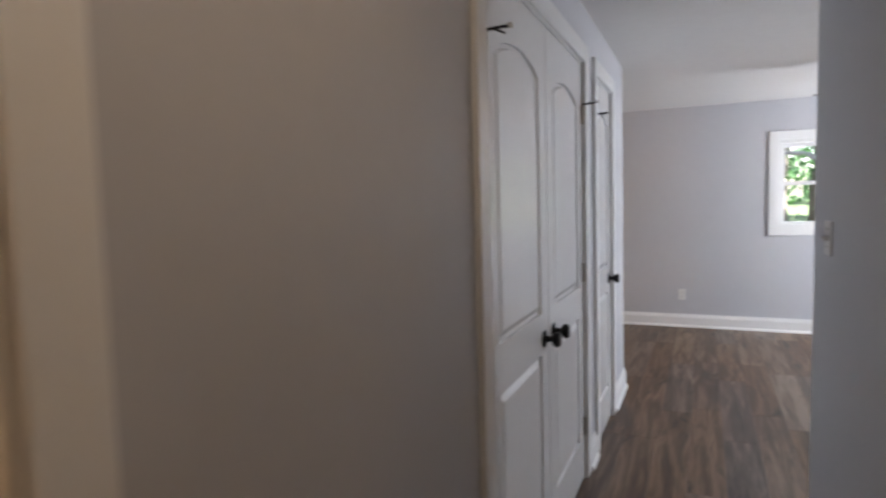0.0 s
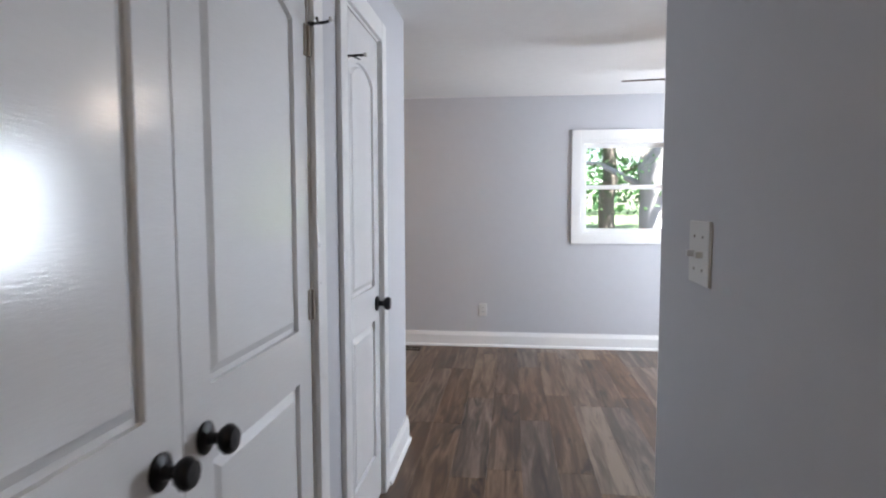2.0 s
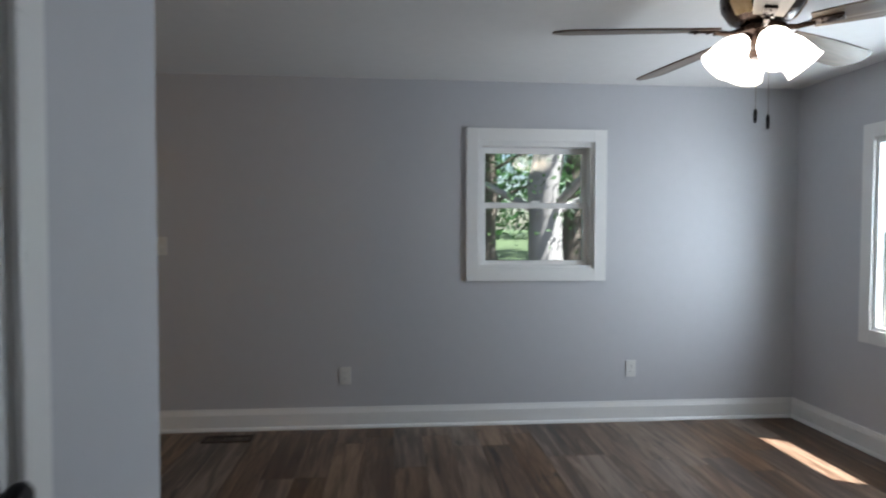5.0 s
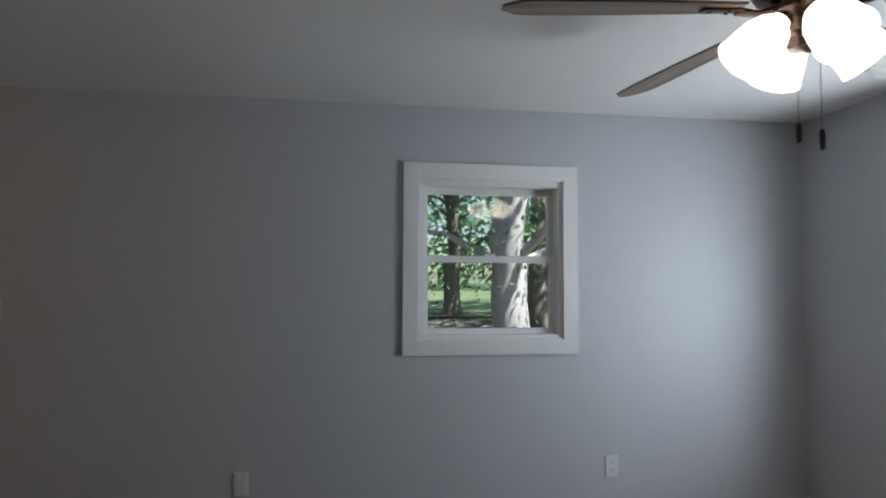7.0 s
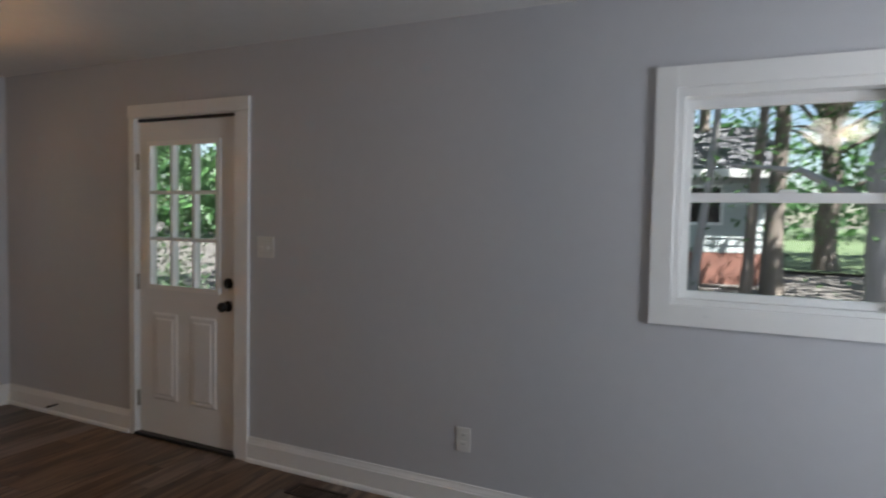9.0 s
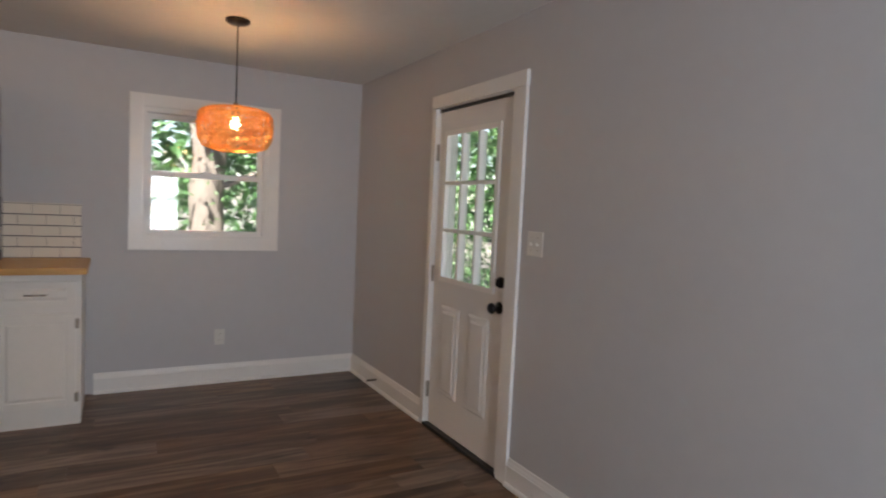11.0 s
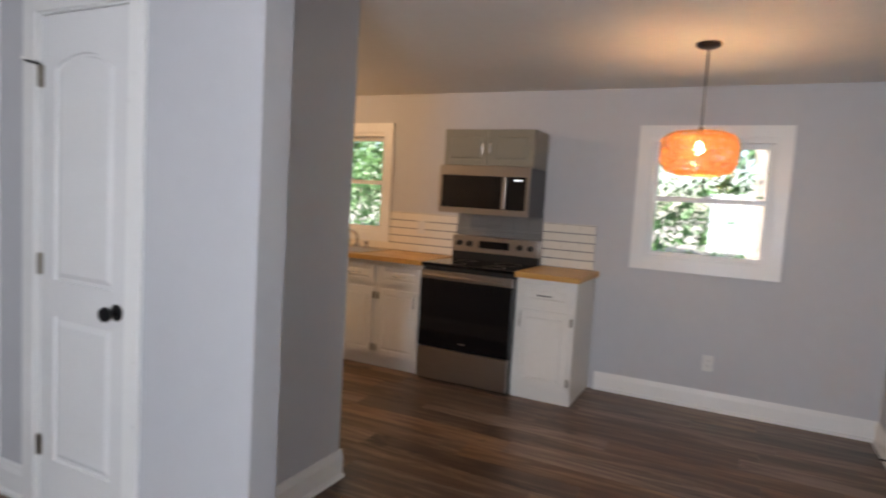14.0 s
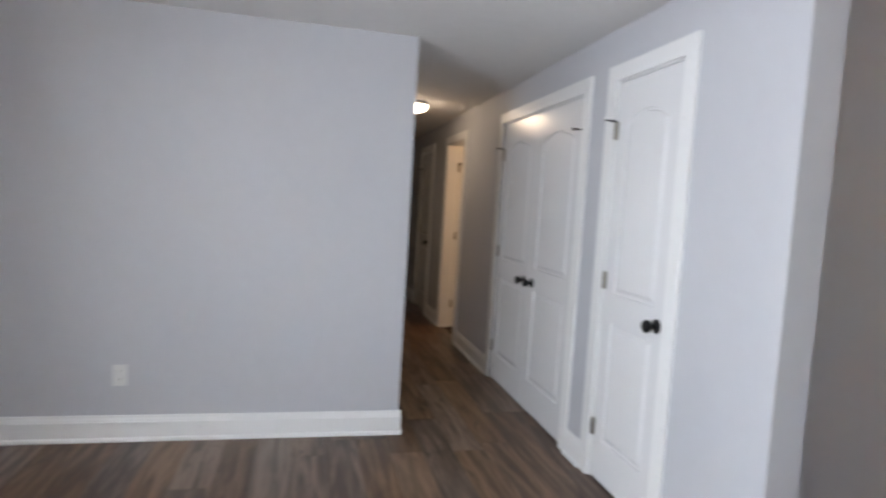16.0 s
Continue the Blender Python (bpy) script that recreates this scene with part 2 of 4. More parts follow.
def prism(bm, pts, y0, y1, taper=0.0):
    """Extrude an outline in the local x-z plane from y0 to y1 (front); taper pulls the front outline in."""
    cx = sum(p[0] for p in pts) / len(pts)
    cz = sum(p[1] for p in pts) / len(pts)
    w = max(abs(p[0] - cx) for p in pts)
    h = max(abs(p[1] - cz) for p in pts)
    kx, kz = 1 - taper / w, 1 - taper / h
    a = [bm.verts.new((x, y0, z)) for x, z in pts]
    b = [bm.verts.new((cx + (x - cx) * kx, y1, cz + (z - cz) * kz)) for x, z in pts]
    n = len(pts)
    bm.faces.new(a)
    bm.faces.new(b[::-1])
    for i in range(n):
        bm.faces.new((a[i], b[i], b[(i + 1) % n], a[(i + 1) % n]))
    return bm


def lathe(bm, prof, seg=24, m=None):
    """Turn a profile of (radius, height) round the z axis."""
    rings = []
    for r, z in prof:
        ring = []
        for i in range(seg):
            a = 2 * math.pi * i / seg
            v = Vector((max(r, 1e-4) * math.cos(a), max(r, 1e-4) * math.sin(a), z))
            ring.append(bm.verts.new(m @ v if m else v))
        rings.append(ring)
    for p, q in zip(rings, rings[1:]):
        for i in range(seg):
            bm.faces.new((p[i], p[(i + 1) % seg], q[(i + 1) % seg], q[i]))
    bm.faces.new(rings[0][::-1])
    bm.faces.new(rings[-1])
    return bm


def tube(bm, pts, radii, seg=8):
    """A round bar through the points; its ring is carried along without twist."""
    pts = [Vector(p) for p in pts]
    if not hasattr(radii, "__len__"):
        radii = [radii] * len(pts)
    rings = []
    up = None
    for i, p in enumerate(pts):
        d = (pts[min(i + 1, len(pts) - 1)] - pts[max(i - 1, 0)]).normalized()
        if up is None:
            up = Vector((1, 0, 0)) if abs(d.x) < 0.8 else Vector((0, 1, 0))
        up = (up - d * up.dot(d)).normalized()
        w = d.cross(up)
        rings.append([bm.verts.new(p + (up * math.cos(2 * math.pi * k / seg) + w * math.sin(2 * math.pi * k / seg)) * radii[i]) for k in range(seg)])
    for a, b in zip(rings, rings[1:]):
        for k in range(seg):
            bm.faces.new((a[k], a[(k + 1) % seg], b[(k + 1) % seg], b[k]))
    bm.faces.new(rings[0][::-1])
    bm.faces.new(rings[-1])
    return bm


def part(name, bm, material, parent=None, label="", smooth=False):
    bmesh.ops.recalc_face_normals(bm, faces=bm.faces)
    me = bpy.data.meshes.new(name)
    bm.to_mesh(me)
    bm.free()
    me.materials.append(material)
    if smooth:
        for p in me.polygons:
            p.use_smooth = True
        me.set_sharp_from_angle(angle=radians(38))
    ob = new(name, me)
    if parent:
        ob.parent = parent
    if label:
        ob["label"] = label
    return ob


def piece(name, mesh, parent, at):
    ob = new(name, mesh)
    ob.parent = parent
    ob.location = at
    return ob


def thing(name, m, label, category, group="", kind=""):
    ob = new(name)
    ob.empty_display_size = 0.1
    ob.matrix_world = m
    return tagged(ob, label, category, group, kind)


def struct(name, bm, material, label, category):
    return tagged(part(name, bm, material), label, category, kind="structure")


# ---- structure ----
def wall_x(name, x0, x1, y0, y1, holes, z1=CEIL, label="pale blue-grey painted plaster wall"):
    """Wall that runs along x; holes are (from, to, bottom, top)."""
    bm = bmesh.new()
    at = x0
    for a, b, lo, hi in sorted(holes):
        box(bm, at, a, y0, y1, 0, z1)
        if lo > 0:
            box(bm, a, b, y0, y1, 0, lo)
        box(bm, a, b, y0, y1, hi, z1)
        at = b
    box(bm, at, x1, y0, y1, 0, z1)
    return struct(name, bm, WALL, label, "wall")


def wall_y(name, x0, x1, y0, y1, holes, z1=CEIL, label="pale blue-grey painted plaster wall"):
    bm = bmesh.new()
    at = y0
    for a, b, lo, hi in sorted(holes):
        box(bm, x0, x1, at, a, 0, z1)
        if lo > 0:
            box(bm, x0, x1, a, b, 0, lo)
        box(bm, x0, x1, a, b, hi, z1)
        at = b
    box(bm, x0, x1, at, y1, 0, z1)
    return struct(name, bm, WALL, label, "wall")


XW, XE, YS, YEND = -3.245, 3.46, -4.14, -9.6
CW = 0.083
HW = -0.027
W1 = (1.104, 2.070, 0.98, 2.008)
W3 = (-1.645, -0.64, 0.982, 2.045)
W2 = (-4.755, -3.788, 0.99, 2.068)
W4 = (-1.54, -0.603, 0.655, 1.965)


def inner(w):
    return (w[0] + CW, w[1] - CW, w[2] + CW, w[3] - CW)


DOOR_N = (-1.925, -1.10, 0.0, 1.975)
DOOR_S = (-3.515, -2.935, 0.0, 2.055)
DOOR_D = (-5.29, -3.86, 0.0, 2.055)
DOOR_B = (-7.23, -6.485, 0.0, 2.055)
DOOR_H = (-8.75, -8.02, 0.0, 2.055)
wall_north = wall_x("wall_north", XW - 0.14, XE + 0.14, 0, 0.14, [DOOR_N, inner(W1)])
wall_west = wall_y("wall_west", XW - 0.14, XW, -5.7, 0, [inner(W2), inner(W3)])
wall_east = wall_y("wall_east", XE, XE + 0.14, YS - 0.12, 0, [inner(W4)])
wall_south = wall_x("wall_south", 0.9, XE, YS - 0.12, YS, [])
wall_hall_east = wall_y("wall_hall_east", 0.9, 1.02, YEND, YS - 0.12, [])
wall_hall_west = wall_y("wall_hall_west", HW - 0.13, HW, YEND, -2.315, [DOOR_S, DOOR_D, DOOR_B, DOOR_H])
wall_closet_end = wall_x("wall_closet_end", -0.935, HW - 0.13, -2.72, -2.60, [])
wall_closet_back = wall_y("wall_closet_back", -0.935, -0.815, -5.58, -2.72, [])
wall_kitchen_south = wall_x("wall_kitchen_south", XW - 0.14, HW - 0.13, -5.7, -5.58, [])
wall_bath_west = wall_y("wall_bath_west", -2.3, -2.18, -7.72, -5.7, [])
wall_bath_south = wall_x("wall_bath_south", -2.3, HW - 0.13, -7.84, -7.72, [])
wall_hall_end = wall_x("wall_hall_end", HW - 0.13, 1.02, YEND - 0.12, YEND, [])
struct("ceiling", B(XW - 0.14, XE + 0.14, YEND - 0.12, 0.14, CEIL, CEIL + 0.1), CEILM, "flat white painted ceiling with faint texture", "ceiling")
# Unseen slab; its east overhang is set to block sun from window_4's upper sash.
struct("roof", B(XW - 0.6, XE + 0.66, YEND - 0.6, 0.55, CEIL + 0.13, CEIL + 0.27), SHINGLE, "unseen dark shingled roof slab, its overhanging eaves sized to trim the sun", "roof")
floor = struct("floor", B(XW - 0.14, XE + 0.14, YEND - 0.12, 0.14, -0.12, -0.013), FLOORB, "grey-brown wood-look plank floor", "floor")


def baseboard(x, y, length, turn):
    """Tall baseboard with a bead and a shoe moulding; runs along local x, faces local -y."""
    prof = ((0, 0.001), (-0.030, 0.001), (-0.030, 0.008), (-0.025, 0.018), (-0.016, 0.022), (-0.016, 0.105), (-0.013, 0.110), (-0.013, 0.114), (-0.008, 0.128), (-0.006, 0.140), (0, 0.140))
    bm = bmesh.new()
    a = [bm.verts.new((0, p[0], p[1])) for p in prof]
    b = [bm.verts.new((length, p[0], p[1])) for p in prof]
    n = len(prof)
    bm.faces.new(a)
    bm.faces.new(b[::-1])
    for i in range(n):
        bm.faces.new((a[i], a[(i + 1) % n], b[(i + 1) % n], b[i]))
    ob = struct("baseboard", bm, TRIM, "white painted baseboard with bead and shoe moulding", "baseboard")
    ob.matrix_world = pose(x, y, 0, 0, 0, turn)
    return ob


CAS = 0.075
baseboard(XW, 0, DOOR_N[0] - 0.045 - XW, 0)
baseboard(DOOR_N[1] + 0.09, 0, XE - DOOR_N[1] - 0.09, 0)
baseboard(XW, -1.84, 1.84, 90)
baseboard(XE, -0.001, -YS - 0.002, -90)
baseboard(XE, YS, XE - 0.9 + 0.016, 180)
baseboard(0.9, YS, -YEND + YS, -90)
for y0, y1 in ((YEND, DOOR_H[0] - CAS), (DOOR_H[1] + CAS, DOOR_B[0] - CAS), (DOOR_B[1] + CAS, DOOR_D[0] - CAS), (DOOR_D[1] + CAS, DOOR_S[0] - CAS), (DOOR_S[1] + CAS, -2.299)):
    baseboard(HW, y0, y1 - y0, 90)
baseboard(HW, -2.315, 0.13, 180)
baseboard(HW - 0.13, -2.60, 0.794, 180)
baseboard(-0.935, -2.60, 2.96, -90)


# ---- windows ----
def window(name, m, w, h, label):
    """Double-hung vinyl window in flat casing; local x across, origin at the casing's lower corner, room at -y."""
    top = thing(name, m, label, "window", kind="structure")
    t = 0.018
    part("casing", box(B(0, CW, -t, 0, 0, h, bevel=0.002), w - CW, w, -t, 0, 0, h), TRIM, top)
    part("head_casing", B(CW, w - CW, -t + 0.001, 0, h - CW, h), TRIM, top)
    part("sill", B(CW, w - CW, -t + 0.001, 0, 0, CW), TRIM, top)
    iw0, iw1, ih0, ih1 = CW, w - CW, CW, h - CW
    fr = bmesh.new()
    f = 0.026
    box(fr, iw0, iw0 + f, 0.0, 0.13, ih0, ih1)
    box(fr, iw1 - f, iw1, 0.0, 0.13, ih0, ih1)
    box(fr, iw0 + f, iw1 - f, 0.0, 0.13, ih1 - 0.035, ih1)
    box(fr, iw0 + f, iw1 - f, 0.0, 0.13, ih0, ih0 + 0.022)
    part("window_frame", fr, VINYL, top)
    mid = (ih0 + ih1) / 2 + 0.0
    for nm, lo, hi, y in (("upper_sash", mid - 0.018, ih1 - 0.035, 0.085), ("lower_sash", ih0 + 0.022, mid + 0.018, 0.05)):
        s = bmesh.new()
        a, b, sw = iw0 + f, iw1 - f, 0.032
        box(s, a, a + sw, y, y + 0.03, lo, hi)
        box(s, b - sw, b, y, y + 0.03, lo, hi)
        box(s, a + sw, b - sw, y, y + 0.03, lo, lo + 0.030)
        box(s, a + sw, b - sw, y, y + 0.03, hi - 0.036, hi)
        sash = part(nm, s, VINYL, top)
        g = part("pane", B(a + sw, b - sw, y + 0.012, y + 0.016, lo + 0.030, hi - 0.036), GLASS, sash)
        g.visible_shadow = False
    part("sash_lock", B((iw0 + iw1) / 2 - 0.03, (iw0 + iw1) / 2 + 0.03, 0.035, 0.05, mid + 0.018, mid + 0.03, bevel=0.003), VINYL, top)
    return top


window("window_1", pose(W1[0], 0, W1[2]), W1[1] - W1[0], W1[3] - W1[2], "white double-hung vinyl window with flat white casing, woods outside")
window("window_2", pose(XW, W2[0], W2[2], 0, 0, 90), W2[1] - W2[0], W2[3] - W2[2], "white double-hung window above the kitchen counter")
window("window_3", pose(XW, W3[0], W3[2], 0, 0, 90), W3[1] - W3[0], W3[3] - W3[2], "white double-hung window behind the woven pendant lamp")
window("window_4", pose(XE, W4[1], W4[2], 0, 0, -90), W4[1] - W4[0], W4[3] - W4[2], "tall white double-hung window letting in a sun patch")


# ---- doors ----
def door_casing(m, w, h, cas=CAS, depth=0.12):
    top = thing("door_frame", m, "white painted flat door casing and jamb", "door frame", kind="structure")
    t = 0.018
    part("casing", B(-cas, 0.006, -t, 0, 0, h + cas, bevel=0.003), TRIM, top)
    part("casing", B(w - 0.006, w + cas, -t, 0, 0, h + cas, bevel=0.003), TRIM, top)
    part("head_casing", B(0.006, w - 0.006, -t + 0.001, 0, h - 0.006, h + cas, bevel=0.003), TRIM, top)
    j = bmesh.new()
    box(j, -0.0, 0.014, 0, depth, 0, h)
    box(j, w - 0.014, w, 0, depth, 0, h)
    box(j, 0.014, w - 0.014, 0, depth, h - 0.014, h)
    part("jamb", j, TRIM, top)
    return top


def arch(x0, x1, z0, z1, rise, n=10):
    """Outline of a panel whose top is a shallow arch with square shoulders."""
    pts = [(x0, z0), (x1, z0), (x1, z1 - rise)]
    for i in range(1, n):
        u = i / n
        pts.append((x1 + (x0 - x1) * u, z1 - rise + rise * math.sin(math.pi * u) ** 0.8))
    pts.append((x0, z1 - rise))
    return pts


def leaf_slab(top, w, h, panels, rise, stile):
    """A moulded two-panel leaf: stiles and rails proud of the recessed panels."""
    d0, d1 = 0.004, 0.040
    bm = B(0.003, w - 0.003, d0 + 0.012, d1, 0.012, h - 0.003)
    box(bm, 0.003, stile, d0, d0 + 0.013, 0.012, h - 0.003)
    box(bm, w - stile, w - 0.003, d0, d0 + 0.013, 0.012, h - 0.003)
    lo = 0.012
    for i, (z0, z1) in enumerate(panels):
        box(bm, stile, w - stile, d0, d0 + 0.013, lo, z0)
        lo = z1
    zt = panels[-1][1]
    pts = [(stile, h - 0.003), (stile, zt - rise)]
    n = 12
    for i in range(1, n):
        u = i / n
        pts.append((stile + (w - 2 * stile) * u, zt - rise + rise * math.sin(math.pi * u) ** 0.8))
    pts += [(w - stile, zt - rise), (w - stile, h - 0.003)]
    prism(bm, pts, d0 + 0.013, d0)
    slab = part("leaf", bm, DOORM, top)
    for i, (z0, z1) in enumerate(panels):
        r = rise if i == len(panels) - 1 else 0.0
        g = 0.012
        p = bmesh.new()
        if r:
            prism(p, arch(stile + g, w - stile - g, z0 + g, z1 - g, r), d0 + 0.0125, d0 + 0.0015, 0.022)
        else:
            prism(p, [(stile + g, z0 + g), (w - stile - g, z0 + g), (w - stile - g, z1 - g), (stile + g, z1 - g)], d0 + 0.0125, d0 + 0.0015, 0.022)
        part("panel", p, DOORM, slab)
    return slab


def knob(top, x, z, d=0.0, s=1.0):
    m = Matrix.Translation((x, d, z)) @ Matrix.Rotation(radians(90), 4, "X") @ Matrix.Scale(s, 4)
    prof = ((0.001, 0), (0.032, 0), (0.033, 0.004), (0.028, 0.008), (0.014, 0.011), (0.011, 0.020), (0.012, 0.030), (0.022, 0.036), (0.029, 0.046), (0.029, 0.054), (0.022, 0.063), (0.001, 0.066))
    return part("knob", lathe(bmesh.new(), prof, 24, m), BLACK, top, "black round door knob", smooth=True)


def hinge(top, x, z, side):
    h = part("hinge", box(B(x - 0.006, x + 0.006, -0.008, 0.006, z - 0.045, z + 0.045, bevel=0.003), x + min(0, side) * 0.022, x + max(0, side) * 0.022, 0.0, 0.0045, z - 0.044, z + 0.044), NICKEL, top, "satin metal hinge")
    return h


def pin_stop(top, x, z, side):
    """Hinge-pin door stop: a dark rod with a rubber tip."""
    bm = bmesh.new()
    tube(bm, ((x, -0.008, z), (x, -0.055, z + 0.002), (x + side * 0.012, -0.072, z + 0.004)), 0.0045)
    tube(bm, ((x - side * 0.004, -0.03, z), (x + side * 0.05, -0.045, z)), 0.0035)
    lathe(bm, ((0.001, 0), (0.009, 0), (0.009, 0.008), (0.001, 0.009)), 12, Matrix.Translation((x, -0.010, z - 0.004)))
    s = part("hinge_stop", bm, BLACK, top, "dark metal hinge-pin door stop")
    part("rubber_tip", lathe(bmesh.new(), ((0.001, -0.004), (0.007, -0.004), (0.007, 0.008), (0.001, 0.008)), 12, Matrix.Translation((x + side * 0.012, -0.074, z + 0.004))), RUBBER, s)


def closet_leaf(name, m, w, h, hinge_x, knob_x, label, knob_z=0.90, rise=0.05):
    top = thing(name, m, label, "door", kind="structure")
    leaf_slab(top, w, h, ((0.22, 0.83), (0.98, 1.88)), rise, 0.105 if w > 0.6 else 0.095)
    side = 1 if hinge_x < w / 2 else -1
    for z in (0.27, 1.04, 1.80):
        hinge(top, hinge_x, z, side)
    pin_stop(top, hinge_x, 1.848, side)
    knob(top, knob_x, knob_z, 0.004)
    return top


def on_hall(y):
    return pose(HW, y, 0, 0, 0, 90)


door_casing(on_hall(DOOR_S[0]), DOOR_S[1] - DOOR_S[0], 2.055)
closet_leaf("door_1", on_hall(DOOR_S[0] + 0.014), DOOR_S[1] - DOOR_S[0] - 0.028, 2.04, 0.0, DOOR_S[1] - DOOR_S[0] - 0.028 - 0.06, "narrow white two-panel closet door with arched panel, closed")
door_casing(on_hall(DOOR_D[0]), DOOR_D[1] - DOOR_D[0], 2.055)
half = (DOOR_D[1] - DOOR_D[0] - 0.028) / 2
closet_leaf("door_2", on_hall(DOOR_D[0] + 0.014), half, 2.04, 0.0, half - 0.075, "white two-panel double closet door leaf, closed, black knob", 0.883)
closet_leaf("door_3", on_hall(DOOR_D[0] + 0.014 + half), half, 2.04, half, 0.075, "white two-panel double closet door leaf, closed, black knob", 0.883)
door_casing(on_hall(DOOR_B[0]), DOOR_B[1] - DOOR_B[0], 2.055)
bd = closet_leaf("door_4", Matrix.Translation((-0.145, DOOR_B[0] + 0.018, 0)) @ pose(0, 0, 0, 0, 0, 178), 0.70, 2.04, 0.0, 0.64, "white two-panel bathroom door standing open")
door_casing(on_hall(DOOR_H[0]), DOOR_H[1] - DOOR_H[0], 2.055)
closet_leaf("door_5", on_hall(DOOR_H[0] + 0.014), DOOR_H[1] - DOOR_H[0] - 0.028, 2.04, 0.0, 0.64, "white two-panel door at the end of the hall, closed")
door_casing(pose(0.84, YEND, 0, 0, 0, 180), 0.76, 2.045, depth=0.0141)
closet_leaf("door_6", pose(0.826, YEND + 0.046, 0, 0, 0, 180), 0.73, 2.04, 0.0, 0.66, "white two-panel door closing the hall's end")


def entry_door():
    w = DOOR_N[1] - DOOR_N[0]
    h = DOOR_N[3]
    top = thing("door_frame", pose(DOOR_N[0], 0, 0), "flat white casing round the exterior door", "door frame", kind="structure")
    for a, b in ((-0.042, 0.010), (w - 0.010, w + 0.09)):
        part("casing", B(a, b, -0.018, 0, 0, h - 0.012, bevel=0.003), TRIM, top)
    part("head_casing", B(-0.046, w + 0.094, -0.022, 0, h - 0.011, h + 0.066, bevel=0.003), TRIM, top)
    j = bmesh.new()
    box(j, 0, 0.016, 0.0, 0.14, 0.02, h)
    box(j, w - 0.016, w, 0.0, 0.14, 0.02, h)
    box(j, 0.016, w - 0.016, 0.0, 0.14, h - 0.016, h)
    part("jamb", j, TRIM, top)
    # Black strip over the leaf's top edge imitates the dark of the gap there.
    part("gap_shade", B(0.018, w - 0.018, 0.004, 0.011, h - 0.036, h - 0.0175), BLACKPL, top, "dark strip standing in for the shaded gap above the door")
    part("threshold", B(0.0, w, -0.02, 0.14, 0.0005, 0.02, bevel=0.004), BLACKPL, top, "dark metal threshold")
    d = thing("door_7", pose(DOOR_N[0] + 0.018, 0.012, 0), "white exterior door with nine panes over two panels", "door", kind="structure")
    lw = w - 0.036
    lh = h - 0.022
    g0, g1, gz0, gz1 = 0.085, lw - 0.125, 0.93, 1.815
    bm = bmesh.new()
    box(bm, 0, g0, 0, 0.042, 0.024, lh)
    box(bm, g1, lw, 0, 0.042, 0.024, lh)
    box(bm, g0, g1, 0, 0.042, 0.024, gz0)
    box(bm, g0, g1, 0, 0.042, gz1, lh)
    slab = part("leaf", bm, DOORM, d)
    fr = bmesh.new()
    e = 0.022
    box(fr, g0 - 0.006, g0 + e, -0.012, 0.0, gz0 - 0.006, gz1 + 0.006)
    box(fr, g1 - e, g1 + 0.006, -0.012, 0.0, gz0 - 0.006, gz1 + 0.006)
    box(fr, g0 + e, g1 - e, -0.012, 0.0, gz0 - 0.006, gz0 + e)
    box(fr, g0 + e, g1 - e, -0.012, 0.0, gz1 - e, gz1 + 0.006)
    part("glazing_frame", fr, TRIM, slab)
    xs = [g0 + e + (g1 - g0 - 2 * e) * i / 3 for i in range(4)]
    zs = [gz0 + e + (gz1 - gz0 - 2 * e) * i / 3 for i in range(4)]
    for x in xs[1:3]:
        part("muntin", B(x - 0.010, x + 0.010, -0.010, 0.035, gz0 + e, gz1 - e), TRIM, slab)
    for z in zs[1:3]:
        part("muntin", B(g0 + e, g1 - e, -0.008, 0.034, z - 0.010, z + 0.010), TRIM, slab)
    for x0, x1 in zip(xs, xs[1:]):
        for z0, z1 in zip(zs, zs[1:]):
            p = part("pane", B(x0, x1, 0.018, 0.022, z0, z1), GLASS, slab)
            p.visible_shadow = False
    for x0, x1 in ((0.12, 0.33), (0.43, 0.64)):
        p = bmesh.new()
        prism(p, [(x0, 0.24), (x1, 0.24), (x1, 0.78), (x0, 0.78)], 0.0, -0.007, 0.012)
        prism(p, [(x0 + 0.03, 0.27), (x1 - 0.03, 0.27), (x1 - 0.03, 0.75), (x0 + 0.03, 0.75)], -0.006, -0.013, 0.012)
        part("panel", p, DOORM, slab)
    for z in (0.23, 0.96, 1.70):
        part("hinge", B(-0.016, 0.006, -0.016, -0.001, z - 0.05, z + 0.05, bevel=0.003), NICKEL, d, "brass-toned hinge")
    knob(d, lw - 0.062, 0.862, 0.0, 1.0)
    part("deadbolt", lathe(bmesh.new(), ((0.001, 0), (0.030, 0), (0.030, 0.012), (0.024, 0.016), (0.001, 0.016)), 24, Matrix.Translation((lw - 0.055, 0, 0.995)) @ Matrix.Rotation(radians(90), 4, "X")), BLACK, d, "black deadbolt", smooth=True)
    part("thumb_turn", B(lw - 0.061, lw - 0.049, -0.035, -0.015, 0.975, 1.015, bevel=0.003), BLACK, d)


entry_door()


# ---- outlets and switches ----
def outlet(m):
    top = thing("wall_outlet", m, "white duplex wall outlet with cover plate", "outlet", "wall outlets")
    part("plate", B(-0.036, 0.036, -0.006, 0, -0.058, 0.058, bevel=0.003), PLATE, top)
    for z in (-0.02, 0.02):
        r = part("socket", B(-0.016, 0.016, -0.0085, -0.006, z - 0.013, z + 0.013, bevel=0.001), PLATE, top)
        for x in (-0.006, 0.006):
            part("slot", B(x - 0.0012, x + 0.0012, -0.0092, -0.0084, z - 0.002, z + 0.006), BLACKPL, r)


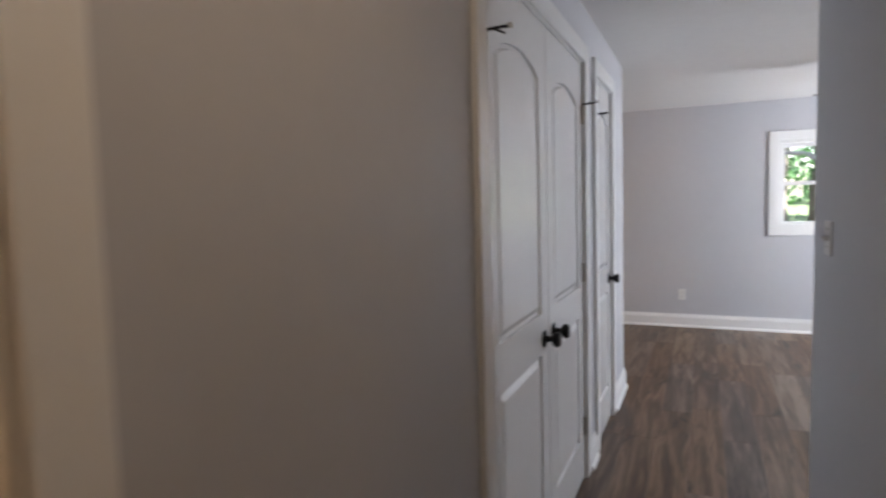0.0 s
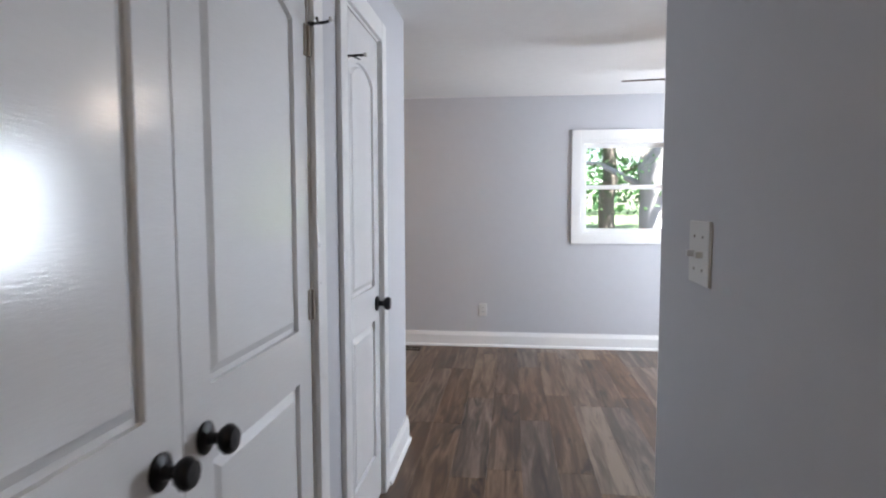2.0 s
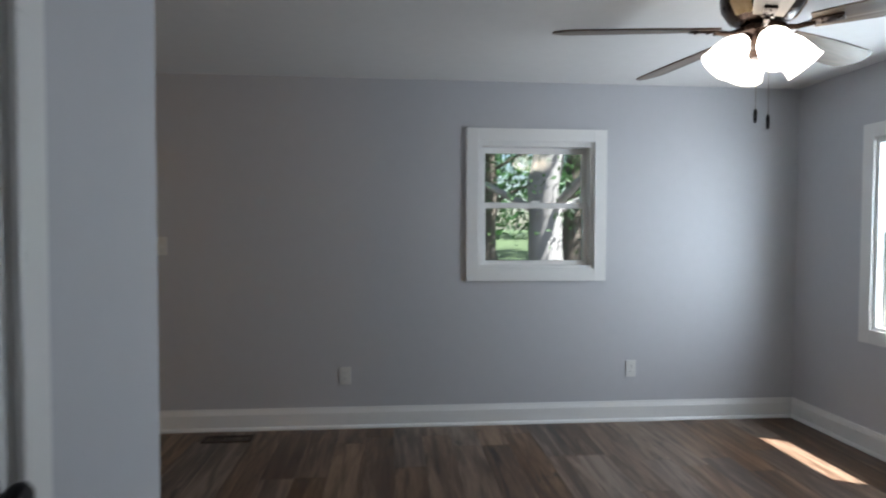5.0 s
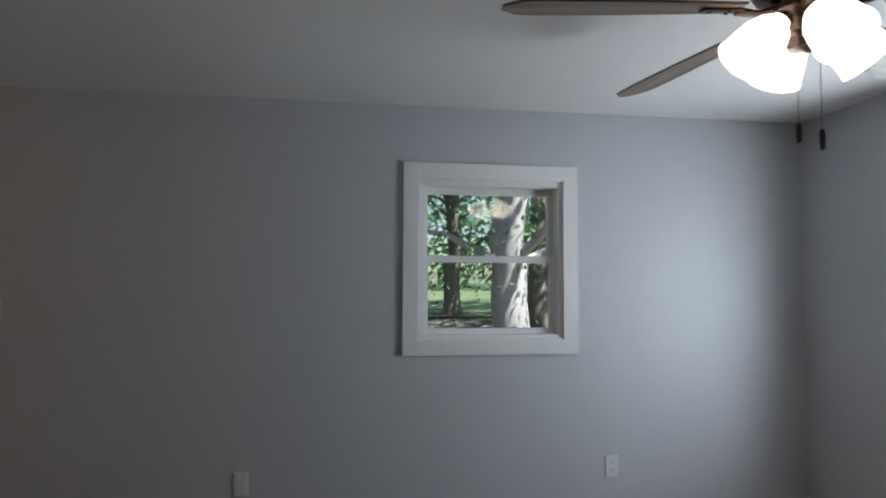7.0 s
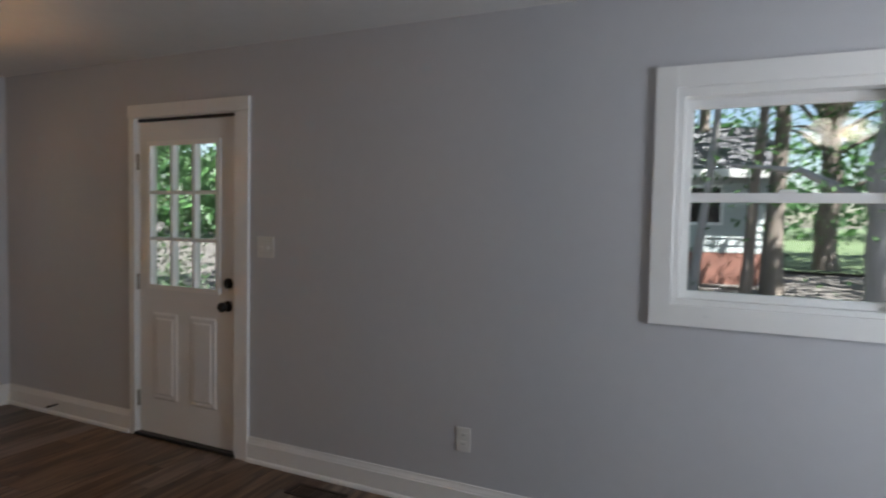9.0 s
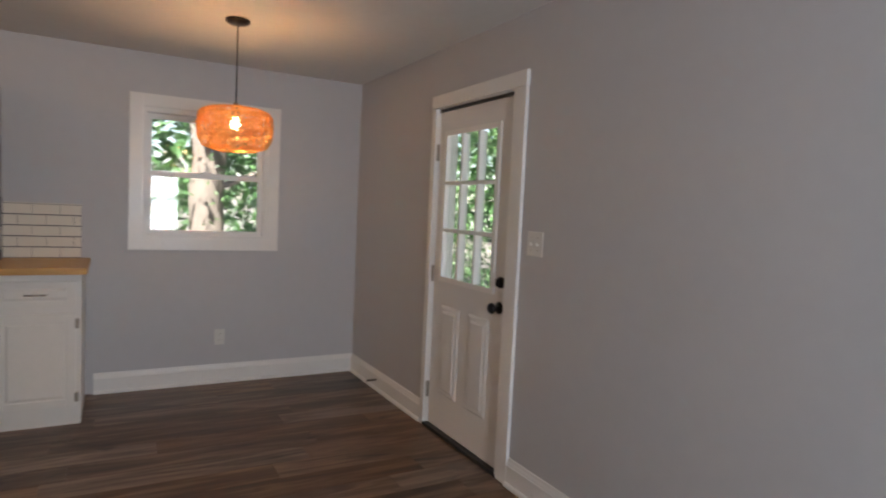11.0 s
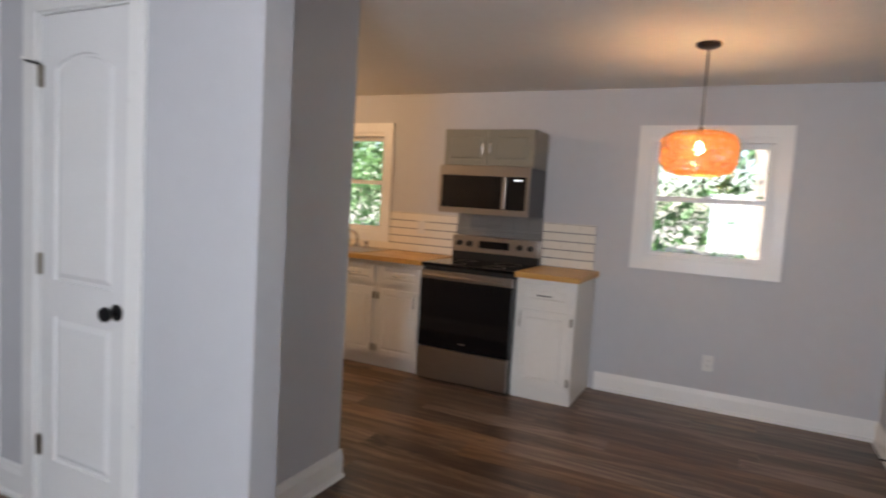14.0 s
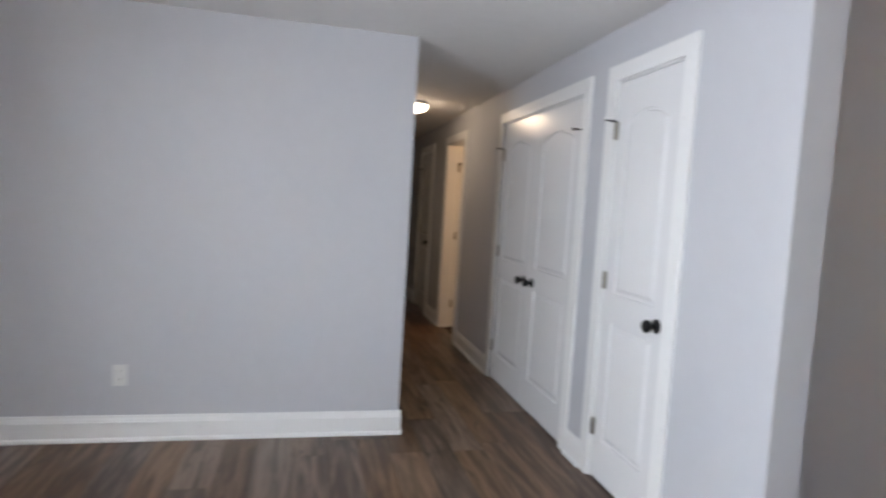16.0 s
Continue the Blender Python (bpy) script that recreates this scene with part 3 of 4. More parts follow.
def switch(m, gang):
    w = 0.036 if gang == 1 else 0.058
    top = thing("light_switch", m, "white toggle light switch plate with %s" % ("one toggle" if gang == 1 else "two toggles"), "switch", "light switches")
    part("plate", B(-w, w, -0.006, 0, -0.058, 0.058, bevel=0.003), PLATE, top)
    for x in ((0,) if gang == 1 else (-0.023, 0.023)):
        part("toggle", B(x - 0.005, x + 0.005, -0.020, -0.006, -0.008, 0.004, bevel=0.002), PLATE, top)
        for z in (-0.03, 0.03):
            part("screw", lathe(bmesh.new(), ((0.0005, 0), (0.003, 0), (0.0025, 0.0012), (0.0005, 0.0014)), 10, Matrix.Translation((x, -0.006, z)) @ Matrix.Rotation(radians(90), 4, "X")), NICKEL, top)


outlet(pose(0.30, 0, 0.35))
outlet(pose(2.262, 0, 0.365))
outlet(pose(XW, -1.04, 0.342, 0, 0, 90))
outlet(pose(2.42, YS, 0.36, 0, 0, 180))
switch(pose(-0.896, 0, 1.213), 2)
switch(pose(0.9, -4.435, 1.243, 0, 0, -90), 2)


def door_stop(x):
    top = thing("door_stop", pose(x, -0.016, 0.075), "dark spring door stop on the baseboard", "door stop")
    part("spring", tube(bmesh.new(), ((0, 0, 0), (0, -0.03, 0), (0.0, -0.06, 0)), 0.006), BLACK, top)
    part("rubber_tip", tube(bmesh.new(), ((0, -0.06, 0), (0, -0.075, 0)), 0.008), BLACKPL, top)


door_stop(-2.68)


def floor_vent(x, y):
    top = thing("floor_vent", pose(x, y, 0), "brown metal floor register with louvres", "floor vent")
    part("frame", box(box(box(B(-0.15, 0.15, -0.06, -0.045, 0.0005, 0.006), -0.15, 0.15, 0.045, 0.06, 0.0005, 0.006), -0.15, -0.135, -0.045, 0.045, 0.0005, 0.006), 0.135, 0.15, -0.045, 0.045, 0.0005, 0.006), VENTM, top)
    for i in range(14):
        xx = -0.13 + i * 0.02
        part("slat", B(xx - 0.003, xx + 0.003, -0.045, 0.045, 0.0005, 0.005), VENTM, top)


floor_vent(-0.42, -0.17)


# ---- ceiling fan ----
def ceiling_fan():
    fx, fy = FAN
    top = thing("ceiling_fan", pose(fx, fy, CEIL - DROP), "bronze ceiling fan with five wood blades and lit glass shades", "ceiling fan")
    part("canopy", lathe(bmesh.new(), ((0.001, 0.039), (0.085, 0.039), (0.09, 0.030), (0.08, 0.018), (0.06, 0.008), (0.001, 0.008)), 32, None), BRONZE, top, smooth=True)
    part("motor_housing", lathe(bmesh.new(), ((0.001, 0.012), (0.06, 0.012), (0.11, 0.0), (0.14, -0.02), (0.152, -0.05), (0.146, -0.09), (0.118, -0.135), (0.08, -0.16), (0.001, -0.16)), 40), BRONZE, top, "dark bronze motor housing", smooth=True)
    for i in range(5):
        a = radians(72 * i + 36 + FAN_TURN)
        r = Matrix.Rotation(a, 4, "Z")
        bm = bmesh.new()
        pts = []
        for k in range(7):
            s = (k / 6 - 0.5) * 0.55
            pts.append((s, k))
        cols = []
        for s, k in pts:
            cols.append([bm.verts.new(r @ Vector((rad * math.cos(s), rad * math.sin(s), z))) for rad, z in ((0.141, -0.018), (0.155, -0.05), (0.149, -0.09), (0.121, -0.135))])
        for p, q in zip(cols, cols[1:]):
            for k in range(3):
                bm.faces.new((p[k], p[k + 1], q[k + 1], q[k]))
        ext = bmesh.ops.extrude_face_region(bm, geom=bm.faces[:])
        for v in ext["geom"]:
            if isinstance(v, bmesh.types.BMVert):
                v.co.x *= 1.02
                v.co.y *= 1.02
        if i in (0, 2, 4):
            part("housing_panel", bm, FANWOOD, top, "pale wood panel", smooth=True)
        else:
            bm.free()
    part("hub", lathe(bmesh.new(), ((0.001, -0.16), (0.075, -0.16), (0.09, -0.175), (0.085, -0.19), (0.05, -0.205), (0.038, -0.24), (0.05, -0.26), (0.04, -0.285), (0.001, -0.29)), 32), BRONZE, top, smooth=True)
    for i in range(5):
        a = radians(72 * i + FAN_TURN)
        r = Matrix.Rotation(a, 4, "Z") @ Matrix.Translation((0, 0, -0.178)) @ Matrix.Rotation(radians(-12), 4, "X")
        bm = bmesh.new()
        n = 14
        lo, hi = [], []
        for k in range(n + 1):
            u = k / n
            x = 0.17 + u * (BLADE_R - 0.17)
            w = 0.05 + 0.028 * math.sin(min(u, 0.8) / 0.8 * math.pi / 2)
            if u > 0.86:
                w *= math.sqrt(max(1 - ((u - 0.86) / 0.145) ** 2, 0.03))
            lo.append((x, -w))
            hi.append((x, w))
        ol = lo + hi[::-1]
        va = [bm.verts.new((x, y, 0.0)) for x, y in ol]
        vb = [bm.verts.new((x, y, 0.007)) for x, y in ol]
        bm.faces.new(va)
        bm.faces.new(vb[::-1])
        for k in range(len(ol)):
            bm.faces.new((va[k], va[(k + 1) % len(ol)], vb[(k + 1) % len(ol)], vb[k]))
        bl = part("blade", bm, BLADE, top, "dark weathered wood blade")
        bl.matrix_local = r
        ir = bmesh.new()
        tube(ir, ((0.07, 0.0, 0.0), (0.12, 0.0, -0.012), (0.18, 0.0, -0.006)), (0.011, 0.010, 0.012))
        box(ir, 0.165, 0.27, -0.022, 0.022, -0.008, -0.001, bevel=0.003)
        for x, y in ((0.20, 0.012), (0.20, -0.012), (0.25, 0.0)):
            lathe(ir, ((0.0005, 0), (0.006, 0), (0.005, -0.004), (0.0005, -0.004)), 10, Matrix.Translation((x, y, -0.008)))
        ib = part("blade_arm", ir, BRONZE, top, smooth=True)
        ib.matrix_local = r
    for i in range(4):
        a = radians(90 * i - 10)
        m = Matrix.Rotation(a, 4, "Z") @ Matrix.Translation((0.058, 0, -0.204)) @ Matrix.Rotation(radians(180 - 43), 4, "Y") @ Matrix.Scale(1.04, 4)
        bm = bmesh.new()
        prof = ((0.022, 0.0), (0.028, 0.012), (0.046, 0.035), (0.058, 0.065), (0.063, 0.10), (0.066, 0.135), (0.070, 0.150), (0.066, 0.150), (0.060, 0.132), (0.056, 0.10), (0.050, 0.065), (0.038, 0.035), (0.018, 0.006))
        lathe(bm, prof, 28, m)
        part("shade", bm, SHADE, top, "glowing white frosted glass shade", smooth=True)
        part("socket", lathe(bmesh.new(), ((0.001, -0.045), (0.012, -0.045), (0.014, -0.015), (0.025, 0.0), (0.025, 0.012), (0.001, 0.012)), 20, m), BRONZE, top, smooth=True)
    for x, y, z in ((0.0, 0.03, -0.480), (0.0, -0.05, -0.517)):
        ch = part("pull_chain", tube(bmesh.new(), ((x, y, -0.27), (x, y, z)), 0.0014, 6), NICKEL, top)
        part("chain_weight", lathe(bmesh.new(), ((0.001, 0.0), (0.006, 0.004), (0.0075, 0.04), (0.004, 0.055), (0.001, 0.056)), 14, Matrix.Translation((x, y, z - 0.05))), BLACK, ch, "black pull-chain weight", smooth=True)


DROP = 0.04
FAN_TURN = 27.4
BLADE_R = 0.80
ceiling_fan()


# ---- pendant, flush lamps ----
def pendant():
    px, py = PEND
    top = thing("pendant_lamp", pose(px, py, CEIL), "orange woven drum pendant lamp, lit, on black cord", "pendant lamp")
    part("canopy", lathe(bmesh.new(), ((0.001, -0.001), (0.062, -0.001), (0.064, -0.012), (0.05, -0.024), (0.012, -0.03), (0.001, -0.03)), 32), BLACK, top, smooth=True)
    part("cord", tube(bmesh.new(), ((0, 0, -0.028), (0.0, 0.0, -0.45)), 0.004), BLACKPL, top)
    part("socket", lathe(bmesh.new(), ((0.001, -0.52), (0.02, -0.52), (0.021, -0.47), (0.012, -0.44), (0.001, -0.44)), 20), NICKEL, top, smooth=True)
    part("bulb", lathe(bmesh.new(), ((0.001, -0.595), (0.016, -0.59), (0.026, -0.57), (0.026, -0.555), (0.014, -0.53), (0.012, -0.518), (0.001, -0.518)), 20), BULBM, top, "glowing warm bulb", smooth=True)
    prof = ((0.135, -0.475), (0.168, -0.486), (0.192, -0.512), (0.197, -0.575), (0.190, -0.635), (0.165, -0.682), (0.11, -0.700))

    def on(u, a):
        t = u * (len(prof) - 1)
        k = min(int(t), len(prof) - 2)
        q = t - k
        rr = prof[k][0] * (1 - q) + prof[k + 1][0] * q
        zz = prof[k][1] * (1 - q) + prof[k + 1][1] * q
        return Vector((rr * math.cos(a), rr * math.sin(a), zz))

    rnd = random.Random(5)
    bm = bmesh.new()
    for s in range(650):
        a, u = rnd.random() * 2 * math.pi, rnd.random()
        da, du = rnd.uniform(-0.12, 0.12), rnd.uniform(-0.09, 0.09)
        w = rnd.uniform(0.0012, 0.0026)
        prev = None
        off = 1 + rnd.uniform(-0.012, 0.012)
        for k in range(9):
            a += da
            u += du
            if u < 0 or u > 1:
                du = -du
                u = min(max(u, 0), 1)
            da += rnd.uniform(-0.05, 0.05)
            c = on(u, a)
            c.x *= off
            c.y *= off
            n = Vector((c.x, c.y, 0)).normalized()
            q = on(min(u + 0.02, 1), a + 0.02) - on(max(u - 0.02, 0), a - 0.02)
            side = n.cross(Vector((-n.y, n.x, 0)) * da * 0.2 + Vector((0, 0, -du * 0.28)) + q * 0.001)
            if side.length < 1e-6:
                side = Vector((0, 0, 1))
            side = side.normalized() * w
            row = (bm.verts.new(c - side), bm.verts.new(c + side), bm.verts.new(c + n * 0.003 + side * 0.2))
            if prev:
                for j in range(3):
                    bm.faces.new((prev[j], prev[(j + 1) % 3], row[(j + 1) % 3], row[j]))
            prev = row
    part("shade", bm, WICKER, top, "orange woven rattan shade")
    for r, z in ((0.135, -0.475), (0.192, -0.512), (0.190, -0.635), (0.11, -0.700)):
        rg = bmesh.new()
        tube(rg, [(r * math.cos(2 * math.pi * k / 32), r * math.sin(2 * math.pi * k / 32), z) for k in range(33)], 0.003, 6)
        part("ring", rg, WICKER, top)


pendant()


def flush_lamp(x, y, name_label):
    top = thing("ceiling_light", pose(x, y, CEIL), name_label, "ceiling light", "flush ceiling lights")
    part("base", lathe(bmesh.new(), ((0.001, -0.001), (0.135, -0.001), (0.14, -0.015), (0.13, -0.028), (0.001, -0.028)), 36), TRIM, top, smooth=True)
    part("diffuser", lathe(bmesh.new(), ((0.128, -0.028), (0.125, -0.05), (0.105, -0.075), (0.06, -0.092), (0.001, -0.097)), 36), DOME, top, "glowing ribbed glass dome", smooth=True).visible_shadow = False


flush_lamp(*HALL_LAMP, "glowing flush dome light on the hall ceiling")
flush_lamp(*KITCHEN_LAMP, "glowing flush dome light on the kitchen ceiling")


# ---- kitchen ----
KX = XW


def handle(top, x, z, length, upright, y=-0.0):
    bm = bmesh.new()
    d = length / 2
    if upright:
        pts = ((x, y, z - d), (x, y - 0.026, z - d + 0.008), (x, y - 0.028, z), (x, y - 0.026, z + d - 0.008), (x, y, z + d))
    else:
        pts = ((x - d, y, z), (x - d + 0.008, y - 0.026, z), (x, y - 0.028, z), (x + d - 0.008, y - 0.026, z), (x + d, y, z))
    tube(bm, pts, 0.0055, 8)
    return part("handle", bm, CHROME, top, "brushed metal bar handle", smooth=True)


def cab_door(top, x0, x1, z0, z1, y, material, name="cabinet_door"):
    """A raised-panel front proud of its carcass at y."""
    s = 0.045 if z1 - z0 > 0.25 else 0.032
    d = part(name, B(x0, x1, y - 0.012, y, z0, z1), material, top)
    part("stile", B(x0, x0 + s, y - 0.019, y - 0.012, z0, z1, bevel=0.002), material, d)
    part("stile", B(x1 - s, x1, y - 0.019, y - 0.012, z0, z1, bevel=0.002), material, d)
    part("rail", B(x0 + s, x1 - s, y - 0.019, y - 0.012, z0, z0 + s, bevel=0.002), material, d)
    part("rail", B(x0 + s, x1 - s, y - 0.019, y - 0.012, z1 - s, z1, bevel=0.002), material, d)
    e = s + 0.008
    part("panel", prism(bmesh.new(), [(x0 + e, z0 + e), (x1 - e, z0 + e), (x1 - e, z1 - e), (x0 + e, z1 - e)], y - 0.012, y - 0.018, 0.012), material, d)
    return d


def base_cabinet(y0, y1, hinge_right, label, end_base=False):
    w = y1 - y0
    top = thing("base_cabinet", pose(KX + 0.58, y0, 0, 0, 0, 90), label, "cabinet", "white base cabinets")
    part("body", box(B(0.001, w - 0.001, 0.0, 0.575, 0.09, 0.885), 0.001, w - 0.001, 0.045 if not end_base else 0.012, 0.575, 0.0, 0.09), CABW, top)
    dr = cab_door(top, 0.028, w - 0.028, 0.70, 0.845, 0.0, CABW, "drawer")
    handle(dr, w / 2, 0.772, 0.11, False, -0.019)
    d = cab_door(top, 0.028, w - 0.028, 0.115, 0.66, 0.0, CABW)
    hx = w - 0.022 if hinge_right else 0.022
    kx = 0.055 if hinge_right else w - 0.055
    handle(d, kx, 0.585, 0.11, True, -0.019)
    for z in (0.17, 0.60):
        part("hinge", B(hx - 0.010, hx + 0.010, -0.024, -0.001, z - 0.028, z + 0.028, bevel=0.003), NICKEL, d, "worn metal hinge")


base_cabinet(-2.33, -1.888, True, "white base cabinet with one drawer and door beside the range", True)
for a, b, hr in ((-3.52, -3.10, False), (-3.94, -3.52, True), (-4.36, -3.94, False), (-4.78, -4.36, True), (-5.20, -4.78, False), (-5.575, -5.20, True)):
    base_cabinet(a, b, hr, "white base cabinet with one drawer and one door")


def worktop(y0, y1):
    """Butcher-block top of glued staves."""
    top = thing("worktop", pose(0, 0, 0), "butcher-block wooden worktop of glued staves", "worktop", "wooden worktops")
    n = 9
    d = 0.635 / n
    k = 0
    for i in range(n):
        x0 = KX + 0.004 + i * d
        y = y0
        while y < y1 - 0.01:
            e = min(y + (0.30 + 0.37 * ((i * 7 + k * 3) % 5) / 4), y1)
            if y1 - e < 0.12:
                e = y1
            part("stave", B(x0 + 0.0002, x0 + d - 0.0002, y + 0.0002, e - 0.0002, 0.8865, 0.925, bevel=0.0012), BUTCHER, top)
            y = e
            k += 1


worktop(-2.332, -1.862)
worktop(-5.575, -3.095)


def kitchen_range():
    y0, y1 = -3.088, -2.335
    w = y1 - y0
    top = thing("kitchen_range", pose(KX + 0.645, y0, 0, 0, 0, 90), "stainless steel electric range with black glass door and cooktop", "range")
    part("body", B(0.002, w - 0.002, 0.03, 0.63, 0.012, 0.90), BLACKPL, top)
    for x in (0.04, w - 0.04):
        for y in (0.08, 0.56):
            part("foot", lathe(bmesh.new(), ((0.001, 0), (0.02, 0), (0.02, 0.012), (0.001, 0.012)), 12, Matrix.Translation((x, y, 0.0005))), BLACKPL, top)
    part("storage_drawer", B(0.004, w - 0.004, 0.0, 0.03, 0.025, 0.268, bevel=0.004), STEEL, top, "stainless steel storage drawer")
    dr = part("oven_door", B(0.004, w - 0.004, -0.004, 0.03, 0.278, 0.80, bevel=0.005), BLACKGLASS, top, "black glass oven door")
    part("trim_strip", B(0.004, w - 0.004, -0.006, 0.03, 0.802, 0.865, bevel=0.004), STEEL, dr)
    hb = bmesh.new()
    tube(hb, ((0.05, -0.05, 0.832), (w - 0.05, -0.05, 0.832)), 0.013, 14)
    for x in (0.07, w - 0.07):
        tube(hb, ((x, -0.05, 0.832), (x, -0.004, 0.832)), 0.010, 10)
    part("handle", hb, STEEL, dr, "steel bar handle", smooth=True)
    part("badge", B(w / 2 - 0.022, w / 2 + 0.022, -0.0052, -0.004, 0.325, 0.334), STEEL, dr)
    ck = part("cooktop", B(0.0, w, -0.008, 0.60, 0.90, 0.922, bevel=0.005), BLACKGLASS, top, "black glass ceramic cooktop")
    for x, y, r in ((0.2, 0.15, 0.10), (0.55, 0.15, 0.08), (0.2, 0.42, 0.075), (0.55, 0.42, 0.10)):
        rg = bmesh.new()
        pts = [(x + r * math.cos(2 * math.pi * k / 36), y + r * math.sin(2 * math.pi * k / 36), 0.9222) for k in range(37)]
        tube(rg, pts, 0.0012, 4)
        part("burner_ring", rg, STEEL, ck)
    bg = bmesh.new()
    box(bg, 0.0, w, 0.545, 0.63, 0.922, 0.985)
    part("backguard_base", bg, BLACKPL, top)
    b = part("backguard", B(0.0, w, 0.535, 0.63, 0.985, 1.118, bevel=0.006), STEEL, top, "steel control panel")
    part("display", B(w / 2 - 0.13, w / 2 + 0.13, 0.531, 0.535, 1.025, 1.085), BLACKGLASS, b)
    for x in (0.065, 0.155, w - 0.155, w - 0.065):
        part("knob", lathe(bmesh.new(), ((0.001, 0), (0.026, 0), (0.024, 0.012), (0.020, 0.026), (0.001, 0.027)), 20, Matrix.Translation((x, 0.535, 1.055)) @ Matrix.Rotation(radians(90), 4, "X")), BLACKPL, b, "black control knob", smooth=True)


kitchen_range()


def microwave():
    y0, y1 = -3.10, -2.345
    w = y1 - y0
    top = thing("microwave", pose(KX + 0.40, y0, 1.31, 0, 0, 90), "stainless over-the-range microwave with black glass door", "microwave")
    h = 0.372
    part("body", B(0.0, w, 0.012, 0.398, 0.0, h), BLACKPL, top)
    fr = bmesh.new()
    box(fr, 0.0, w, 0.0, 0.012, h - 0.075, h)
    box(fr, 0.0, w, 0.0, 0.012, 0.0, 0.045)
    box(fr, 0.0, 0.025, 0.0, 0.012, 0.045, h - 0.075)
    box(fr, w - 0.03, w, 0.0, 0.012, 0.045, h - 0.075)
    part("front_frame", fr, STEEL, top, "stainless steel front frame")
    d = part("door_glass", B(0.025, 0.535, 0.003, 0.012, 0.045, h - 0.075), BLACKGLASS, top, "black glass door")
    part("screen", B(0.09, 0.49, 0.001, 0.003, 0.085, h - 0.115), BLACKGLASS, d)
    hb = B(0.540, 0.575, -0.022, -0.012, 0.05, h - 0.08, bevel=0.003)
    box(hb, 0.548, 0.567, -0.012, 0.012, 0.06, 0.085)
    box(hb, 0.548, 0.567, -0.012, 0.012, h - 0.115, h - 0.09)
    part("handle", hb, STEEL, top, "flat steel door handle")
    c = part("control_panel", B(0.535, w - 0.03, 0.003, 0.012, 0.045, h - 0.075), BLACKGLASS, top, "black control panel")
    cl = mat("clock_glow", (0.75, 0.85, 0.9), 0.4, emit=0.25)
    for i in range(4):
        part("digit", B(0.63 + i * 0.016, 0.641 + i * 0.016, 0.002, 0.003, h - 0.105, h - 0.095), cl, c)
    part("badge", lathe(bmesh.new(), ((0.001, 0), (0.012, 0), (0.012, 0.002), (0.001, 0.002)), 16, Matrix.Translation((w / 2, 0.0, h - 0.036)) @ Matrix.Rotation(radians(90), 4, "X")), STEEL, top)


microwave()


def upper_cabinet():
    y0, y1 = -3.10, -2.345
    w = y1 - y0
    top = thing("wall_cabinet", pose(KX + 0.33, y0, 1.684, 0, 0, 90), "grey-green wall cabinet with two doors above the microwave", "cabinet")
    h = 0.288
    part("body", B(0, w, 0.0, 0.328, 0.0, h), CABG, top)
    for x0, x1, kx in ((0.006, w / 2 - 0.002, w / 2 - 0.03), (w / 2 + 0.002, w - 0.006, w / 2 + 0.03)):
        d = cab_door(top, x0, x1, 0.006, h - 0.006, 0.0, CABG)
        handle(d, kx, 0.135, 0.085, True, -0.019)


upper_cabinet()


def backsplash():
    top = thing("backsplash", pose(KX, 0, 0), "cream subway tile backsplash with dark grout lines", "backsplash", kind="structure")
    tw, th = 0.152, 0.069
    cut = {}

    def tile_of(width):
        key = round(width, 3)
        if key not in cut:
            cut[key] = bpy.data.meshes.new("tile")
            bm = B(0.0, 0.008, 0.0008, key - 0.0008, 0.003, th - 0.003, bevel=0.0012)
            bm.to_mesh(cut[key])
            bm.free()
            cut[key].materials.append(TILE)
        return cut[key]

    left_end = W2[1] + 0.006
    for y0, y1, rows in ((-2.337, -1.915, 5), (left_end, -3.095, 5), (-5.575, left_end, 1)):
        part("grout", B(0.0005, 0.005, y0, y1, 0.926, 0.926 + rows * th), GROUT, top, "dark grout bed")
        for r in range(rows):
            y = y0 - (tw / 2 if r % 2 else 0)
            while y < y1 - 0.015:
                a, b = max(y, y0), min(y + tw, y1)
                if b - a > 0.012:
                    piece("tile", tile_of(b - a), top, (0.003, a, 0.926 + r * th))
                y += tw
    for y0, y1 in ((-2.337, -1.915), (left_end, -3.095)):
        part("edge_trim", B(0.0005, 0.010, y0, y1, 0.926 + 5 * th, 0.932 + 5 * th), TILE, top)


backsplash()


